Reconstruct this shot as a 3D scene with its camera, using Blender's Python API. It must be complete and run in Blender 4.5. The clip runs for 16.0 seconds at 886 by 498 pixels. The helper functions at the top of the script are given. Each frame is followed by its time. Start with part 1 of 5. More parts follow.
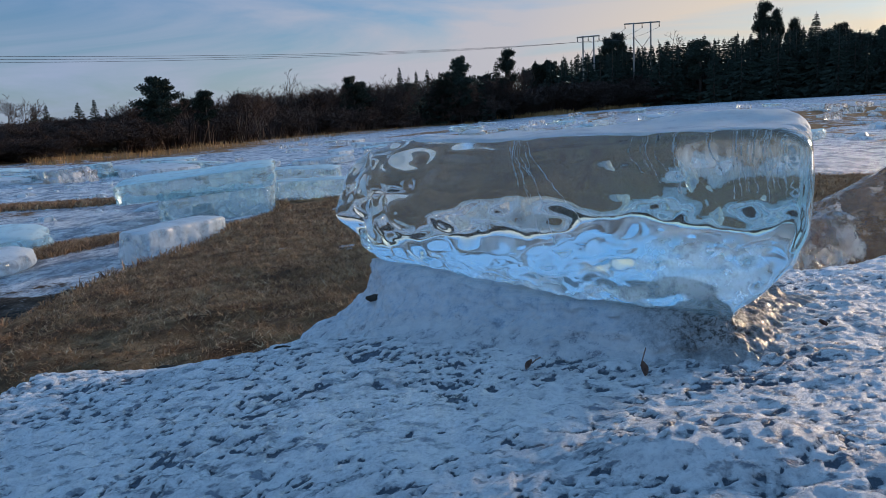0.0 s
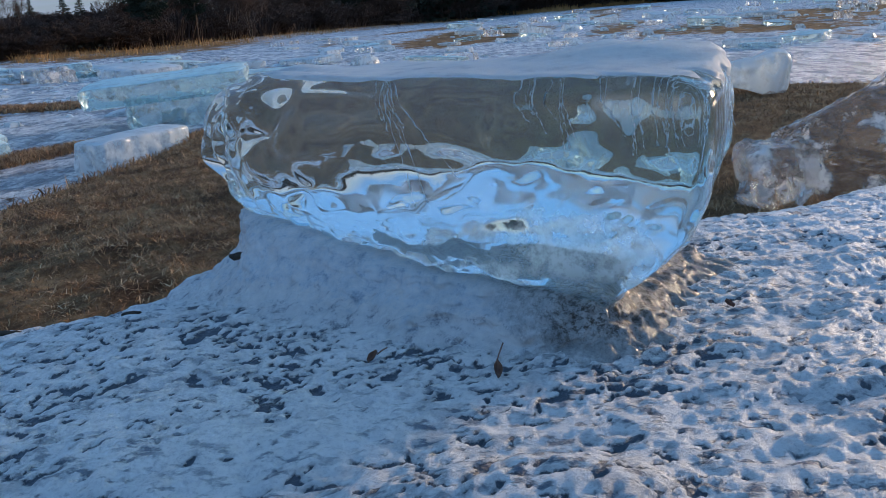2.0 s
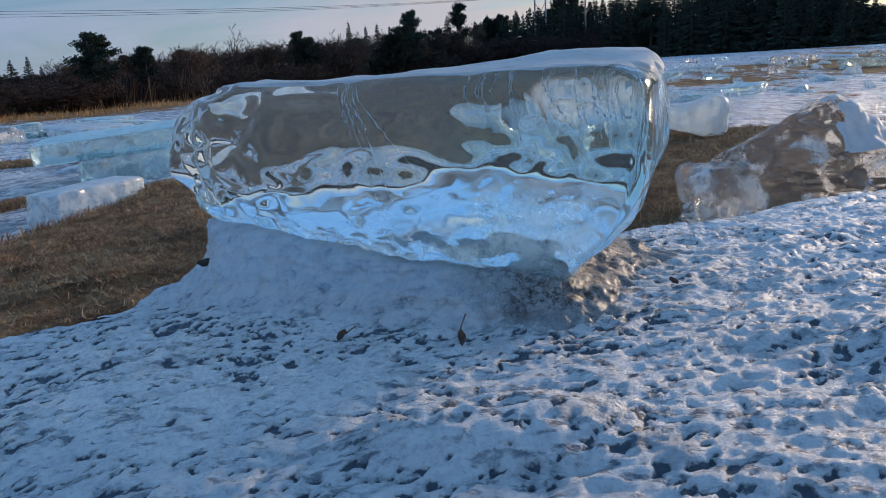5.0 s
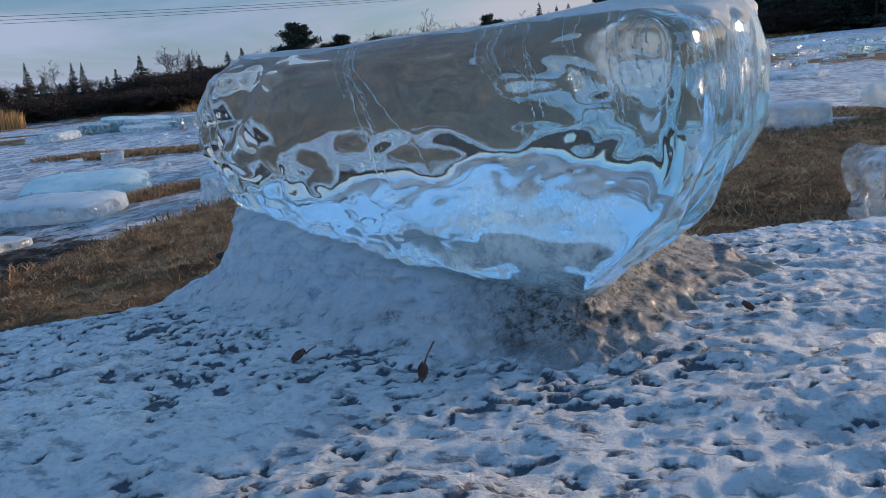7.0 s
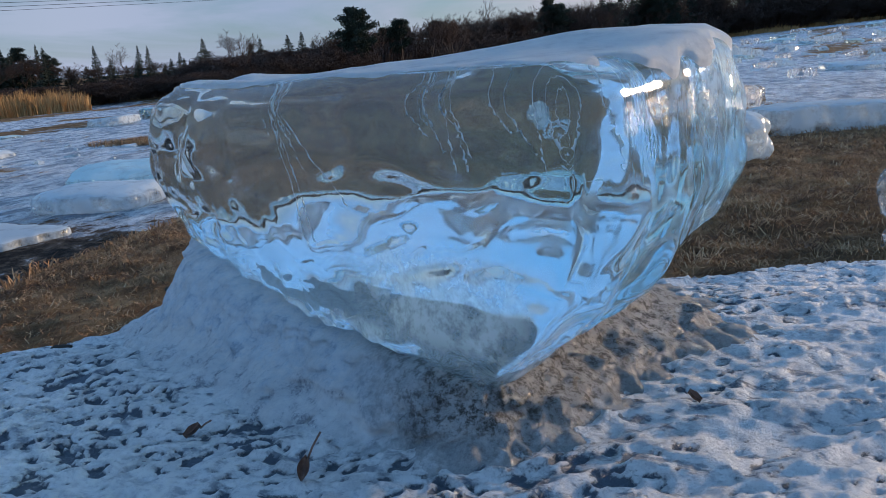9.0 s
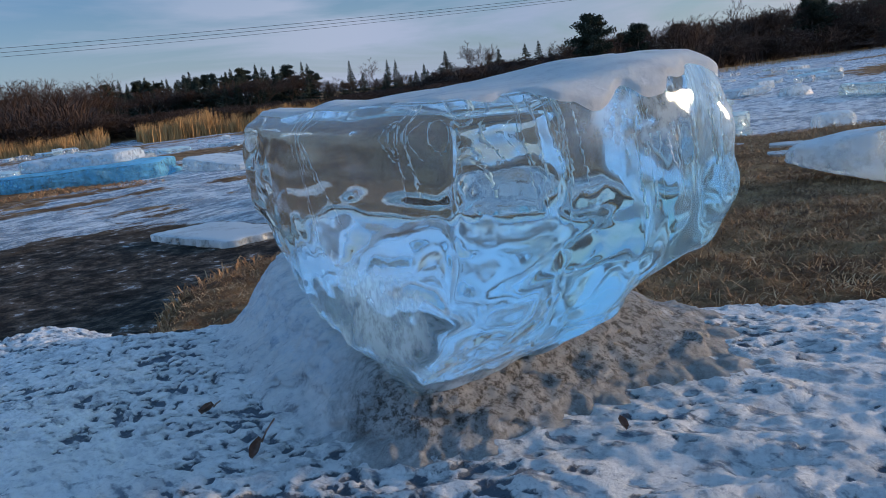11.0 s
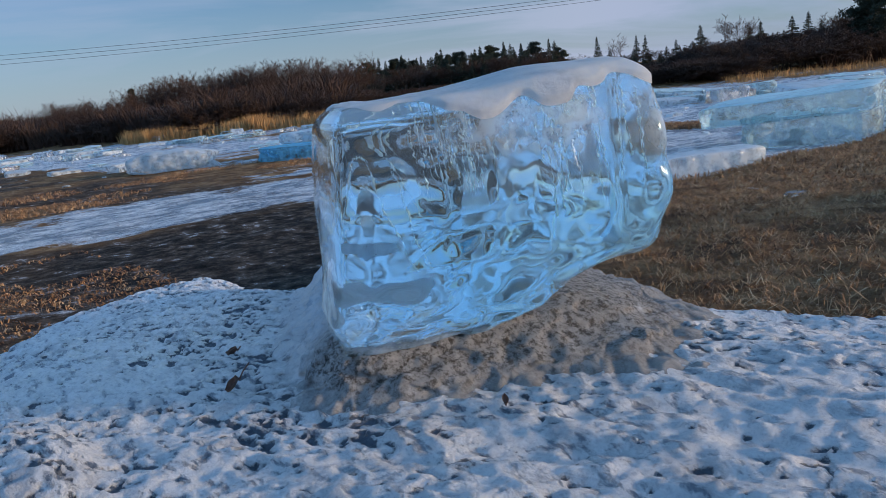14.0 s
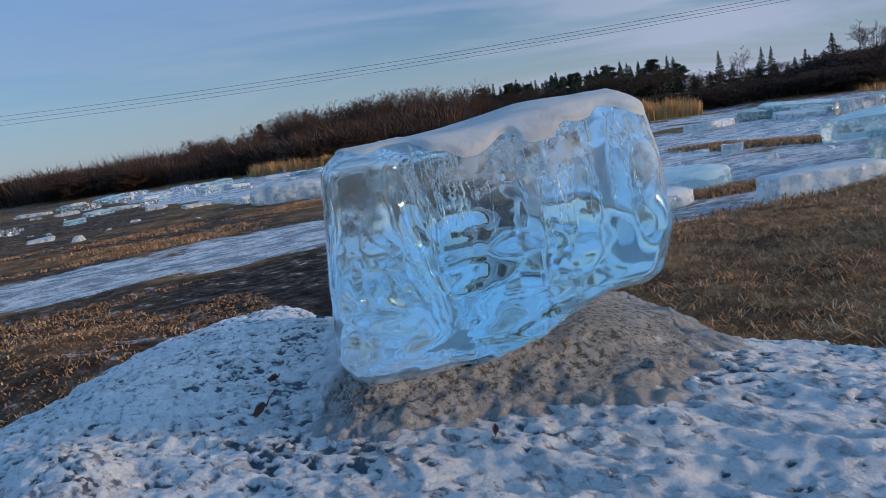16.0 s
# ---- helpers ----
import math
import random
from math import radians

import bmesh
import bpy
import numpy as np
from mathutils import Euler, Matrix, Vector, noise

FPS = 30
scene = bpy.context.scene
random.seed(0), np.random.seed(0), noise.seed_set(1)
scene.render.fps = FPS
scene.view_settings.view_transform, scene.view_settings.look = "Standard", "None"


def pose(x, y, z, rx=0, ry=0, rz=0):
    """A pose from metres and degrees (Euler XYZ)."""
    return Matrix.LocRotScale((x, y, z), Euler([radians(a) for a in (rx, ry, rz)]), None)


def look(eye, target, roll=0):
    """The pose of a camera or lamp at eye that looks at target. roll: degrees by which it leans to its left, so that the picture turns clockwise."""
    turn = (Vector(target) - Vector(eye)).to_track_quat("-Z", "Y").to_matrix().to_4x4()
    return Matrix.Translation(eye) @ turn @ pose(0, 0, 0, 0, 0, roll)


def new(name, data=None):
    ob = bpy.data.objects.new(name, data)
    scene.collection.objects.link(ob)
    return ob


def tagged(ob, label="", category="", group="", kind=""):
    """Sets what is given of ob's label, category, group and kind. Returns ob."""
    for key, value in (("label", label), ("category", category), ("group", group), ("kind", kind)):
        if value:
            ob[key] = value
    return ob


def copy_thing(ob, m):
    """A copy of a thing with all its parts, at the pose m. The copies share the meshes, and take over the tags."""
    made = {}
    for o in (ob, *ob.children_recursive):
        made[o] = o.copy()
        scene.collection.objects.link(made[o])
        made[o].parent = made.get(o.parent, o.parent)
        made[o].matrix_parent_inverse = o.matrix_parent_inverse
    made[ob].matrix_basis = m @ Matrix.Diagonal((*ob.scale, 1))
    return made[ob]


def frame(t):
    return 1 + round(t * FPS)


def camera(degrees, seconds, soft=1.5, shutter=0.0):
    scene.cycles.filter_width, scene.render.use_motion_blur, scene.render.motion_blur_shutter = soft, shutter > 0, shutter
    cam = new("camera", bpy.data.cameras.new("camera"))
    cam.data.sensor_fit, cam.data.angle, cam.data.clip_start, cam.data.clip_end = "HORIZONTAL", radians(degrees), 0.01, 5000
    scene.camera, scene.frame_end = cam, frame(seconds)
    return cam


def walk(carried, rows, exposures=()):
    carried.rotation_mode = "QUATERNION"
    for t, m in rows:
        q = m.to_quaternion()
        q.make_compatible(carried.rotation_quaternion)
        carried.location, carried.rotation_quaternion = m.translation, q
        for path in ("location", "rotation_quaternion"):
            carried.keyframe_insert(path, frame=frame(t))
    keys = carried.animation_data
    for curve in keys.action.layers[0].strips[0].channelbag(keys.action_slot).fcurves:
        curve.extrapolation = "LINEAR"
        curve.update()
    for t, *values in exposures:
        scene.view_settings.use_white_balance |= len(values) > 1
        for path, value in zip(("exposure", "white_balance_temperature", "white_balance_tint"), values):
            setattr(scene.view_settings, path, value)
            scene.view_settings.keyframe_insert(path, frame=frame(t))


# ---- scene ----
cam = camera(59.7, 16.0, soft=0.9)
METRES, EYE, TILT, LEAN, TURN = 2.5, 0.55, -9.7, 3.0, 0.0
ROWS = [
    (0.0, 0.0, 0.0, 0.0, 0.0, 0.0, -0.0),
    (0.5, 0.0211, 0.0151, -0.0001, 0.49, -0.52, 0.03),
    (1.0, 0.041, 0.0332, 0.0003, -2.67, -2.44, 0.54),
    (1.5, 0.0735, 0.0606, 0.0103, -2.87, -3.35, 0.29),
    (2.0, 0.0959, 0.0886, 0.0388, 0.03, -7.34, -0.26),
    (2.5, 0.0856, 0.1101, 0.0611, 1.09, -9.19, -0.05),
    (3.0, 0.0846, 0.1034, 0.0824, 2.29, -8.63, 0.19),
    (3.5, 0.1096, 0.1015, 0.0712, 3.14, -6.9, 0.26),
    (4.0, 0.1255, 0.0992, 0.0326, 4.22, -6.37, 0.71),
    (4.5, 0.1155, 0.0843, 0.0132, 4.43, -4.18, 1.04),
    (5.0, 0.0915, 0.056, -0.0016, -3.29, -3.16, 0.93),
    (7.5, 0.2223, 0.183, 0.0077, 12.89, -5.26, -0.45),
    (8.0, 0.2362, 0.1914, 0.0218, 13.29, -6.89, -0.67),
    (8.5, 0.2358, 0.2043, 0.0343, 12.99, -5.91, -0.77),
    (11.0, 0.3693, 0.2388, 0.0477, 32.07, -5.33, -1.55),
    (11.5, 0.3906, 0.2427, 0.0559, 33.31, -5.62, -2.4),
    (12.0, 0.4257, 0.2631, 0.0655, 36.61, -6.07, -4.1),
    (12.5, 0.4342, 0.2618, 0.0598, 37.77, -6.25, -3.88),
    (13.0, 0.4607, 0.2756, 0.0521, 40.74, -6.59, -3.63),
    (13.5, 0.4989, 0.2937, 0.061, 45.46, -7.12, -3.86),
    (14.0, 0.5097, 0.297, 0.0636, 49.98, -7.77, -3.31),
    (14.5, 0.5115, 0.3046, 0.0391, 50.88, -7.98, -3.28),
    (15.0, 0.5322, 0.3176, 0.0315, 55.58, -8.12, -2.34),
    (15.5, 0.5507, 0.3342, 0.0525, 58.88, -7.22, -1.48),
    (16.0, 0.5554, 0.3382, 0.0728, 58.63, -6.37, -1.43),
]
walk(cam, [(t, pose(0, 0, EYE, TILT, LEAN, TURN) @ pose(METRES * x, METRES * y, METRES * z, 90 + pitch, roll, yaw)) for t, x, y, z, yaw, pitch, roll in ROWS],
     [(0.0, 0.04), (2.0, 0.12), (3.5, 0.24), (5.0, 0.08), (8.0, 0.14), (11.0, 0.14), (13.0, 0.16), (16.0, 0.06)])

# ---------------------------------------------------------------- light
SUN_AZ, SUN_EL = -50.0, 9.0          # degrees: to the right of straight ahead, and up
world = bpy.data.worlds.new("winter_sky")
world.use_nodes = True
scene.world = world
wn, wl = world.node_tree.nodes, world.node_tree.links
wn.clear()
w_out = wn.new("ShaderNodeOutputWorld")
w_bg = wn.new("ShaderNodeBackground")
w_sky = wn.new("ShaderNodeTexSky")
w_sky.sky_type, w_sky.sun_disc = "NISHITA", False
w_sky.sun_elevation, w_sky.sun_rotation = radians(SUN_EL), radians(-SUN_AZ)
w_sky.air_density, w_sky.dust_density, w_sky.ozone_density = 1.0, 0.4, 4.0
w_co = wn.new("ShaderNodeTexCoord")
w_map = wn.new("ShaderNodeMapping")
w_map.inputs["Rotation"].default_value = (0.0, radians(4), radians(25))
w_map.inputs["Scale"].default_value = (1.3, 1.3, 9.0)
w_noise = wn.new("ShaderNodeTexNoise")
w_noise.inputs["Scale"].default_value, w_noise.inputs["Detail"].default_value = 1.6, 7.0
w_noise.inputs["Roughness"].default_value = 0.55
w_noise.inputs["Distortion"].default_value = 0.6
w_ramp = wn.new("ShaderNodeMapRange")
w_ramp.inputs["From Min"].default_value, w_ramp.inputs["From Max"].default_value = 0.35, 0.58
w_ramp.inputs["To Min"].default_value, w_ramp.inputs["To Max"].default_value = 0.12, 0.96
# the cloud sheet: warm towards the sun, grey-violet away from it
w_dot = wn.new("ShaderNodeVectorMath")
w_dot.operation = "DOT_PRODUCT"
w_dot.inputs[1].default_value = (math.sin(radians(-SUN_AZ)), math.cos(radians(SUN_AZ)), 0.05)
w_warm = wn.new("ShaderNodeValToRGB")
w_warm.color_ramp.elements[0].position, w_warm.color_ramp.elements[0].color = 0.0, (3.2, 3.7, 5.0, 1)
w_warm.color_ramp.elements[1].position, w_warm.color_ramp.elements[1].color = 1.0, (15.0, 11.0, 6.6, 1)
w_warm.color_ramp.elements.new(0.93).color = (7.0, 5.7, 4.2, 1)
w_warm.color_ramp.elements.new(0.25).color = (2.6, 3.2, 4.6, 1)
mid = w_warm.color_ramp.elements.new(0.72)
mid.color = (4.3, 4.15, 4.5, 1)
w_mix = wn.new("ShaderNodeMix")
w_mix.data_type = "RGBA"
w_bg.inputs["Strength"].default_value = 0.12
wl.new(w_co.outputs["Generated"], w_map.inputs["Vector"])
wl.new(w_map.outputs["Vector"], w_noise.inputs["Vector"])
wl.new(w_noise.outputs["Fac"], w_ramp.inputs["Value"])
wl.new(w_co.outputs["Generated"], w_dot.inputs[0])
wl.new(w_dot.outputs["Value"], w_warm.inputs["Fac"])
w_sep = wn.new("ShaderNodeSeparateXYZ")
w_low = wn.new("ShaderNodeMapRange")          # the sheet thins out overhead
w_low.inputs["From Min"].default_value, w_low.inputs["From Max"].default_value = 0.10, 0.32
w_low.inputs["To Min"].default_value, w_low.inputs["To Max"].default_value = 1.0, 0.55
w_cov = wn.new("ShaderNodeMath")
w_cov.operation = "MULTIPLY"
wl.new(w_co.outputs["Generated"], w_sep.inputs["Vector"])
wl.new(w_sep.outputs["Z"], w_low.inputs["Value"])
wl.new(w_ramp.outputs["Result"], w_cov.inputs[0])
wl.new(w_low.outputs["Result"], w_cov.inputs[1])
w_veil = wn.new("ShaderNodeMapRange")         # a veil lies along the horizon
w_veil.inputs["From Min"].default_value, w_veil.inputs["From Max"].default_value = 0.03, 0.17
w_veil.inputs["To Min"].default_value, w_veil.inputs["To Max"].default_value = 0.5, 0.0
w_most = wn.new("ShaderNodeMath")
w_most.operation = "MAXIMUM"
wl.new(w_sep.outputs["Z"], w_veil.inputs["Value"])
wl.new(w_veil.outputs["Result"], w_most.inputs[0])
w_side = wn.new("ShaderNodeVectorMath")       # clearer towards the far side from the sun
w_side.operation = "DOT_PRODUCT"
w_side.inputs[1].default_value = (-0.97, 0.12, 0.2)
w_clear = wn.new("ShaderNodeMapRange")
w_clear.inputs["From Min"].default_value, w_clear.inputs["From Max"].default_value = 0.7, 1.0
w_clear.inputs["To Min"].default_value, w_clear.inputs["To Max"].default_value = 1.0, 0.42
w_thin = wn.new("ShaderNodeMath")
w_thin.operation = "MULTIPLY"
wl.new(w_co.outputs["Generated"], w_side.inputs[0])
wl.new(w_side.outputs["Value"], w_clear.inputs["Value"])
wl.new(w_clear.outputs["Result"], w_thin.inputs[0])
wl.new(w_cov.outputs["Value"], w_thin.inputs[1])
wl.new(w_thin.outputs["Value"], w_most.inputs[1])
wl.new(w_most.outputs["Value"], w_mix.inputs["Factor"])
w_tint = wn.new("ShaderNodeMix")
w_tint.data_type, w_tint.blend_type = "RGBA", "MULTIPLY"
w_tint.inputs["Factor"].default_value = 1.0
w_tint.inputs["B"].default_value = (0.84, 0.94, 1.08, 1)
wl.new(w_sky.outputs["Color"], w_tint.inputs["A"])
wl.new(w_tint.outputs["Result"], w_mix.inputs["A"])
wl.new(w_warm.outputs["Color"], w_mix.inputs["B"])
# thin bright blue-white haze overhead
w_high = wn.new("ShaderNodeMapRange")
w_high.interpolation_type = "SMOOTHSTEP"
w_high.inputs["From Min"].default_value, w_high.inputs["From Max"].default_value = 0.10, 0.42
w_top = wn.new("ShaderNodeMix")
w_top.data_type = "RGBA"
w_top.inputs["B"].default_value = (1.6, 3.4, 6.5, 1)
wl.new(w_sep.outputs["Z"], w_high.inputs["Value"])
wl.new(w_high.outputs["Result"], w_top.inputs["Factor"])
wl.new(w_mix.outputs["Result"], w_top.inputs["A"])
wl.new(w_top.outputs["Result"], w_bg.inputs["Color"])
wl.new(w_bg.outputs["Background"], w_out.inputs["Surface"])

sun = new("sun", bpy.data.lights.new("sun", "SUN"))
sun.data.energy, sun.data.angle, sun.data.color = 3.2, radians(10), (1.0, 0.75, 0.52)
sun_dir = Vector((math.sin(radians(-SUN_AZ)) * math.cos(radians(SUN_EL)), math.cos(radians(SUN_AZ)) * math.cos(radians(SUN_EL)), math.sin(radians(SUN_EL))))
sun.matrix_world = look(sun_dir * 60, (0, 0, 0))


# ---------------------------------------------------------------- noise and mesh helpers
def lattice(ix, iy, iz, seed):
    v = np.sin(ix * 127.1 + iy * 311.7 + iz * 74.7 + seed * 53.3) * 43758.5453
    return v - np.floor(v)


def vnoise(x, y, z=0.0, seed=0):
    """Smooth noise from 0 to 1."""
    x, y, z = np.broadcast_arrays(np.asarray(x, float), np.asarray(y, float), np.asarray(z, float))
    ix, iy, iz = np.floor(x), np.floor(y), np.floor(z)
    fx, fy, fz = x - ix, y - iy, z - iz
    fx, fy, fz = [f * f * f * (f * (f * 6 - 15) + 10) for f in (fx, fy, fz)]
    out = 0.0
    for a in (0, 1):
        for b in (0, 1):
            for c in (0, 1):
                w = (fx if a else 1 - fx) * (fy if b else 1 - fy) * (fz if c else 1 - fz)
                out = out + w * lattice(ix + a, iy + b, iz + c, seed)
    return out


def fbm(x, y, z=0.0, seed=0, octaves=4):
    x, y, z = np.broadcast_arrays(np.asarray(x, float), np.asarray(y, float), np.asarray(z, float))
    total, amp, norm = 0.0, 1.0, 0.0
    for o in range(octaves):
        a, b, c = 0.74 * x + 0.57 * y + 0.36 * z, -0.66 * x + 0.68 * y + 0.31 * z, -0.07 * x - 0.47 * y + 0.88 * z
        x, y, z = a * 1.0, b * 1.0, c * 1.0
        total = total + amp * vnoise(x * 2 ** o, y * 2 ** o, z * 2 ** o, seed + 11 * o)
        norm, amp = norm + amp, amp * 0.5
    return total / norm


def gnoise(x, y, z, seed=0):
    """Gradient noise, about -0.7 to 0.7, with no grid to be seen in it."""
    ix, iy, iz = np.floor(x), np.floor(y), np.floor(z)
    fx, fy, fz = x - ix, y - iy, z - iz
    ux, uy, uz = [f * f * f * (f * (f * 6 - 15) + 10) for f in (fx, fy, fz)]
    out = 0.0
    for a in (0, 1):
        for b in (0, 1):
            for c in (0, 1):
                t1 = lattice(ix + a, iy + b, iz + c, seed) * 2 * np.pi
                ct = lattice(ix + a, iy + b, iz + c, seed + 71) * 2 - 1
                st = np.sqrt(1 - ct * ct)
                d = st * np.cos(t1) * (fx - a) + st * np.sin(t1) * (fy - b) + ct * (fz - c)
                out = out + d * (ux if a else 1 - ux) * (uy if b else 1 - uy) * (uz if c else 1 - uz)
    return out


def ripple(x, y, z, seed=0, octaves=2):
    """Layers of gradient noise, about -1 to 1."""
    total, amp = 0.0, 1.0
    for o in range(octaves):
        x, y, z = 0.74 * x + 0.57 * y + 0.36 * z, -0.66 * x + 0.68 * y + 0.31 * z, -0.07 * x - 0.47 * y + 0.88 * z
        total = total + amp * gnoise(x * 2 ** o + 7.3 * o, y * 2 ** o, z * 2 ** o, seed + 13 * o)
        amp *= 0.5
    return total * 1.6


def smooth(a, b, v):
    k = np.clip((v - a) / (b - a), 0, 1)
    return k * k * (3 - 2 * k)


def inside_distance(px, py, corners):
    """Signed distance in plan to a closed outline, positive inside."""
    px, py = np.asarray(px, float), np.asarray(py, float)
    best, inside = np.full(px.shape, 1e9), np.zeros(px.shape, bool)
    n = len(corners)
    for i in range(n):
        (ax, ay), (bx, by) = corners[i], corners[(i + 1) % n]
        dx, dy = bx - ax, by - ay
        k = np.clip(((px - ax) * dx + (py - ay) * dy) / (dx * dx + dy * dy), 0, 1)
        best = np.minimum(best, np.hypot(px - ax - k * dx, py - ay - k * dy))
        cross = (ay > py) != (by > py)
        inside ^= cross & (px < (bx - ax) * (py - ay) / (by - ay + 1e-12) + ax)
    return np.where(inside, best, -best)


def mesh_from(name, verts, faces, material=None, shade=True):
    me = bpy.data.meshes.new(name)
    me.from_pydata([tuple(map(float, v)) for v in verts], [], [tuple(map(int, f)) for f in faces])
    if material:
        me.materials.append(material)
    me.polygons.foreach_set("use_smooth", [shade] * len(me.polygons))
    me.update()
    return me


def add_values(me, name, values):
    at = me.attributes.new(name, "FLOAT", "POINT")
    at.data.foreach_set("value", np.asarray(values, dtype=np.float32))


def grid_faces(rows, cols, wrap=False):
    f = []
    for i in range(rows - 1):
        for j in range(cols if wrap else cols - 1):
            k = (j + 1) % cols
            f.append((i * cols + j, i * cols + k, (i + 1) * cols + k, (i + 1) * cols + j))
    return f


def part(name, me, parent, label=""):
    ob = new(name, me)
    ob.parent = parent
    if label:
        ob["label"] = label
    return ob


# ---------------------------------------------------------------- materials
def material(name):
    m = bpy.data.materials.new(name)
    m.use_nodes = True
    nt = m.node_tree
    return m, nt, nt.nodes["Principled BSDF"]


def node(nt, kind, **values):
    n = nt.nodes.new(kind)
    for key, v in values.items():
        n.inputs[key.replace("_", " ")].default_value = v
    return n


def noise_node(nt, scale, detail=4.0, rough=0.55, stretch=None, turn=(0, 0, 0)):
    co = nt.nodes.new("ShaderNodeTexCoord")
    n = node(nt, "ShaderNodeTexNoise", Scale=scale, Detail=detail, Roughness=rough)
    if stretch:
        mp = nt.nodes.new("ShaderNodeMapping")
        mp.inputs["Scale"].default_value = stretch
        mp.inputs["Rotation"].default_value = turn
        nt.links.new(co.outputs["Object"], mp.inputs["Vector"])
        nt.links.new(mp.outputs["Vector"], n.inputs["Vector"])
    else:
        nt.links.new(co.outputs["Object"], n.inputs["Vector"])
    return n.outputs["Fac"]


def ramp(nt, fac, stops):
    r = nt.nodes.new("ShaderNodeValToRGB")
    el = r.color_ramp.elements
    el[0].position, el[0].color = stops[0][0], (*stops[0][1], 1)
    el[1].position, el[1].color = stops[-1][0], (*stops[-1][1], 1)
    for p, c in stops[1:-1]:
        el.new(p).color = (*c, 1)
    nt.links.new(fac, r.inputs["Fac"])
    return r.outputs["Color"]


def span(nt, fac, a, b, lo=0.0, hi=1.0):
    r = node(nt, "ShaderNodeMapRange", From_Min=a, From_Max=b, To_Min=lo, To_Max=hi)
    nt.links.new(fac, r.inputs["Value"])
    return r.outputs["Result"]


def mixed(nt, fac, a, b):
    r = nt.nodes.new("ShaderNodeMix")
    r.data_type = "RGBA"
    nt.links.new(fac, r.inputs["Factor"])
    for sock, v in (("A", a), ("B", b)):
        if isinstance(v, tuple):
            r.inputs[sock].default_value = (*v, 1)
        else:
            nt.links.new(v, r.inputs[sock])
    return r.outputs["Result"]


def calc(nt, op, a, b):
    r = nt.nodes.new("ShaderNodeMath")
    r.operation, r.use_clamp = op, True
    for i, v in enumerate((a, b)):
        if isinstance(v, (int, float)):
            r.inputs[i].default_value = v
        else:
            nt.links.new(v, r.inputs[i])
    return r.outputs["Value"]


def attribute(nt, name):
    a = nt.nodes.new("ShaderNodeAttribute")
    a.attribute_name = name
    return a.outputs["Fac"]


def bump(nt, shader, height, strength, distance):
    b = node(nt, "ShaderNodeBump", Strength=strength, Distance=distance)
    nt.links.new(height, b.inputs["Height"])
    nt.links.new(b.outputs["Normal"], shader.inputs["Normal"])


def plain(name, stops, scale, rough=0.8, relief=0.3, depth=0.01, stretch=None, vary=0.0):
    """A dull surface whose colour wanders between stops."""
    m, nt, p = material(name)
    fac = noise_node(nt, scale, 6, 0.6, stretch)
    if vary:
        info = nt.nodes.new("ShaderNodeObjectInfo")
        fac = calc(nt, "ADD", fac, span(nt, info.outputs["Random"], 0, 1, -vary, vary))
    nt.links.new(ramp(nt, fac, stops), p.inputs["Base Color"])
    p.inputs["Roughness"].default_value = rough
    bump(nt, p, noise_node(nt, scale * 6, 5, 0.6, stretch), relief, depth)
    return m


def ice(name, tint, rough=0.02, milk=(0.62, 0.72), frost=True, relief=0.12, grain=30.0, milk_colour=(0.75, 0.85, 0.92), haze=0.0):
    """Lake ice: clear inside, cloudy where the attribute or the grain says so, white with frost on what faces up."""
    m, nt, p = material(name)
    # bluer tint where "deep" is set: reflected sky blue put into the colour
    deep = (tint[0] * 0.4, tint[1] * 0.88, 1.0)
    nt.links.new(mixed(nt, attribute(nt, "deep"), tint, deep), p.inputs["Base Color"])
    p.inputs["IOR"].default_value = 1.31
    p.inputs["Transmission Weight"].default_value = 1.0
    p.inputs["Roughness"].default_value = rough
    bump(nt, p, noise_node(nt, grain, 5, 0.55), relief, 0.01)
    cloud = node(nt, "ShaderNodeBsdfDiffuse", Color=(*milk_colour, 1))
    glow = node(nt, "ShaderNodeBsdfTranslucent", Color=(*milk_colour, 1))
    body = nt.nodes.new("ShaderNodeMixShader")
    body.inputs["Fac"].default_value = 0.45
    nt.links.new(cloud.outputs["BSDF"], body.inputs[1])
    nt.links.new(glow.outputs["BSDF"], body.inputs[2])
    fac = span(nt, noise_node(nt, 7.0, 6, 0.62), milk[0], milk[1], haze, 0.85)
    fac = calc(nt, "MAXIMUM", fac, calc(nt, "MULTIPLY", attribute(nt, "milk"), span(nt, noise_node(nt, 38, 8, 0.7), 0.36, 0.58, 0.2, 1.0)))
    if frost:
        geo = nt.nodes.new("ShaderNodeNewGeometry")
        sep = nt.nodes.new("ShaderNodeSeparateXYZ")
        nt.links.new(geo.outputs["Normal"], sep.inputs["Vector"])
        up = span(nt, sep.outputs["Z"], 0.55, 0.9, 0.0, 0.95)
        up = calc(nt, "MULTIPLY", up, span(nt, noise_node(nt, 5.0, 6, 0.7), 0.25, 0.5, 0.45, 1.0))
        fac = calc(nt, "MAXIMUM", fac, up)
    out = nt.nodes["Material Output"]
    mix = nt.nodes.new("ShaderNodeMixShader")
    nt.links.new(fac, mix.inputs["Fac"])
    nt.links.new(p.outputs["BSDF"], mix.inputs[1])
    nt.links.new(body.outputs["Shader"], mix.inputs[2])
    nt.links.new(mix.outputs["Shader"], out.inputs["Surface"])
    return m


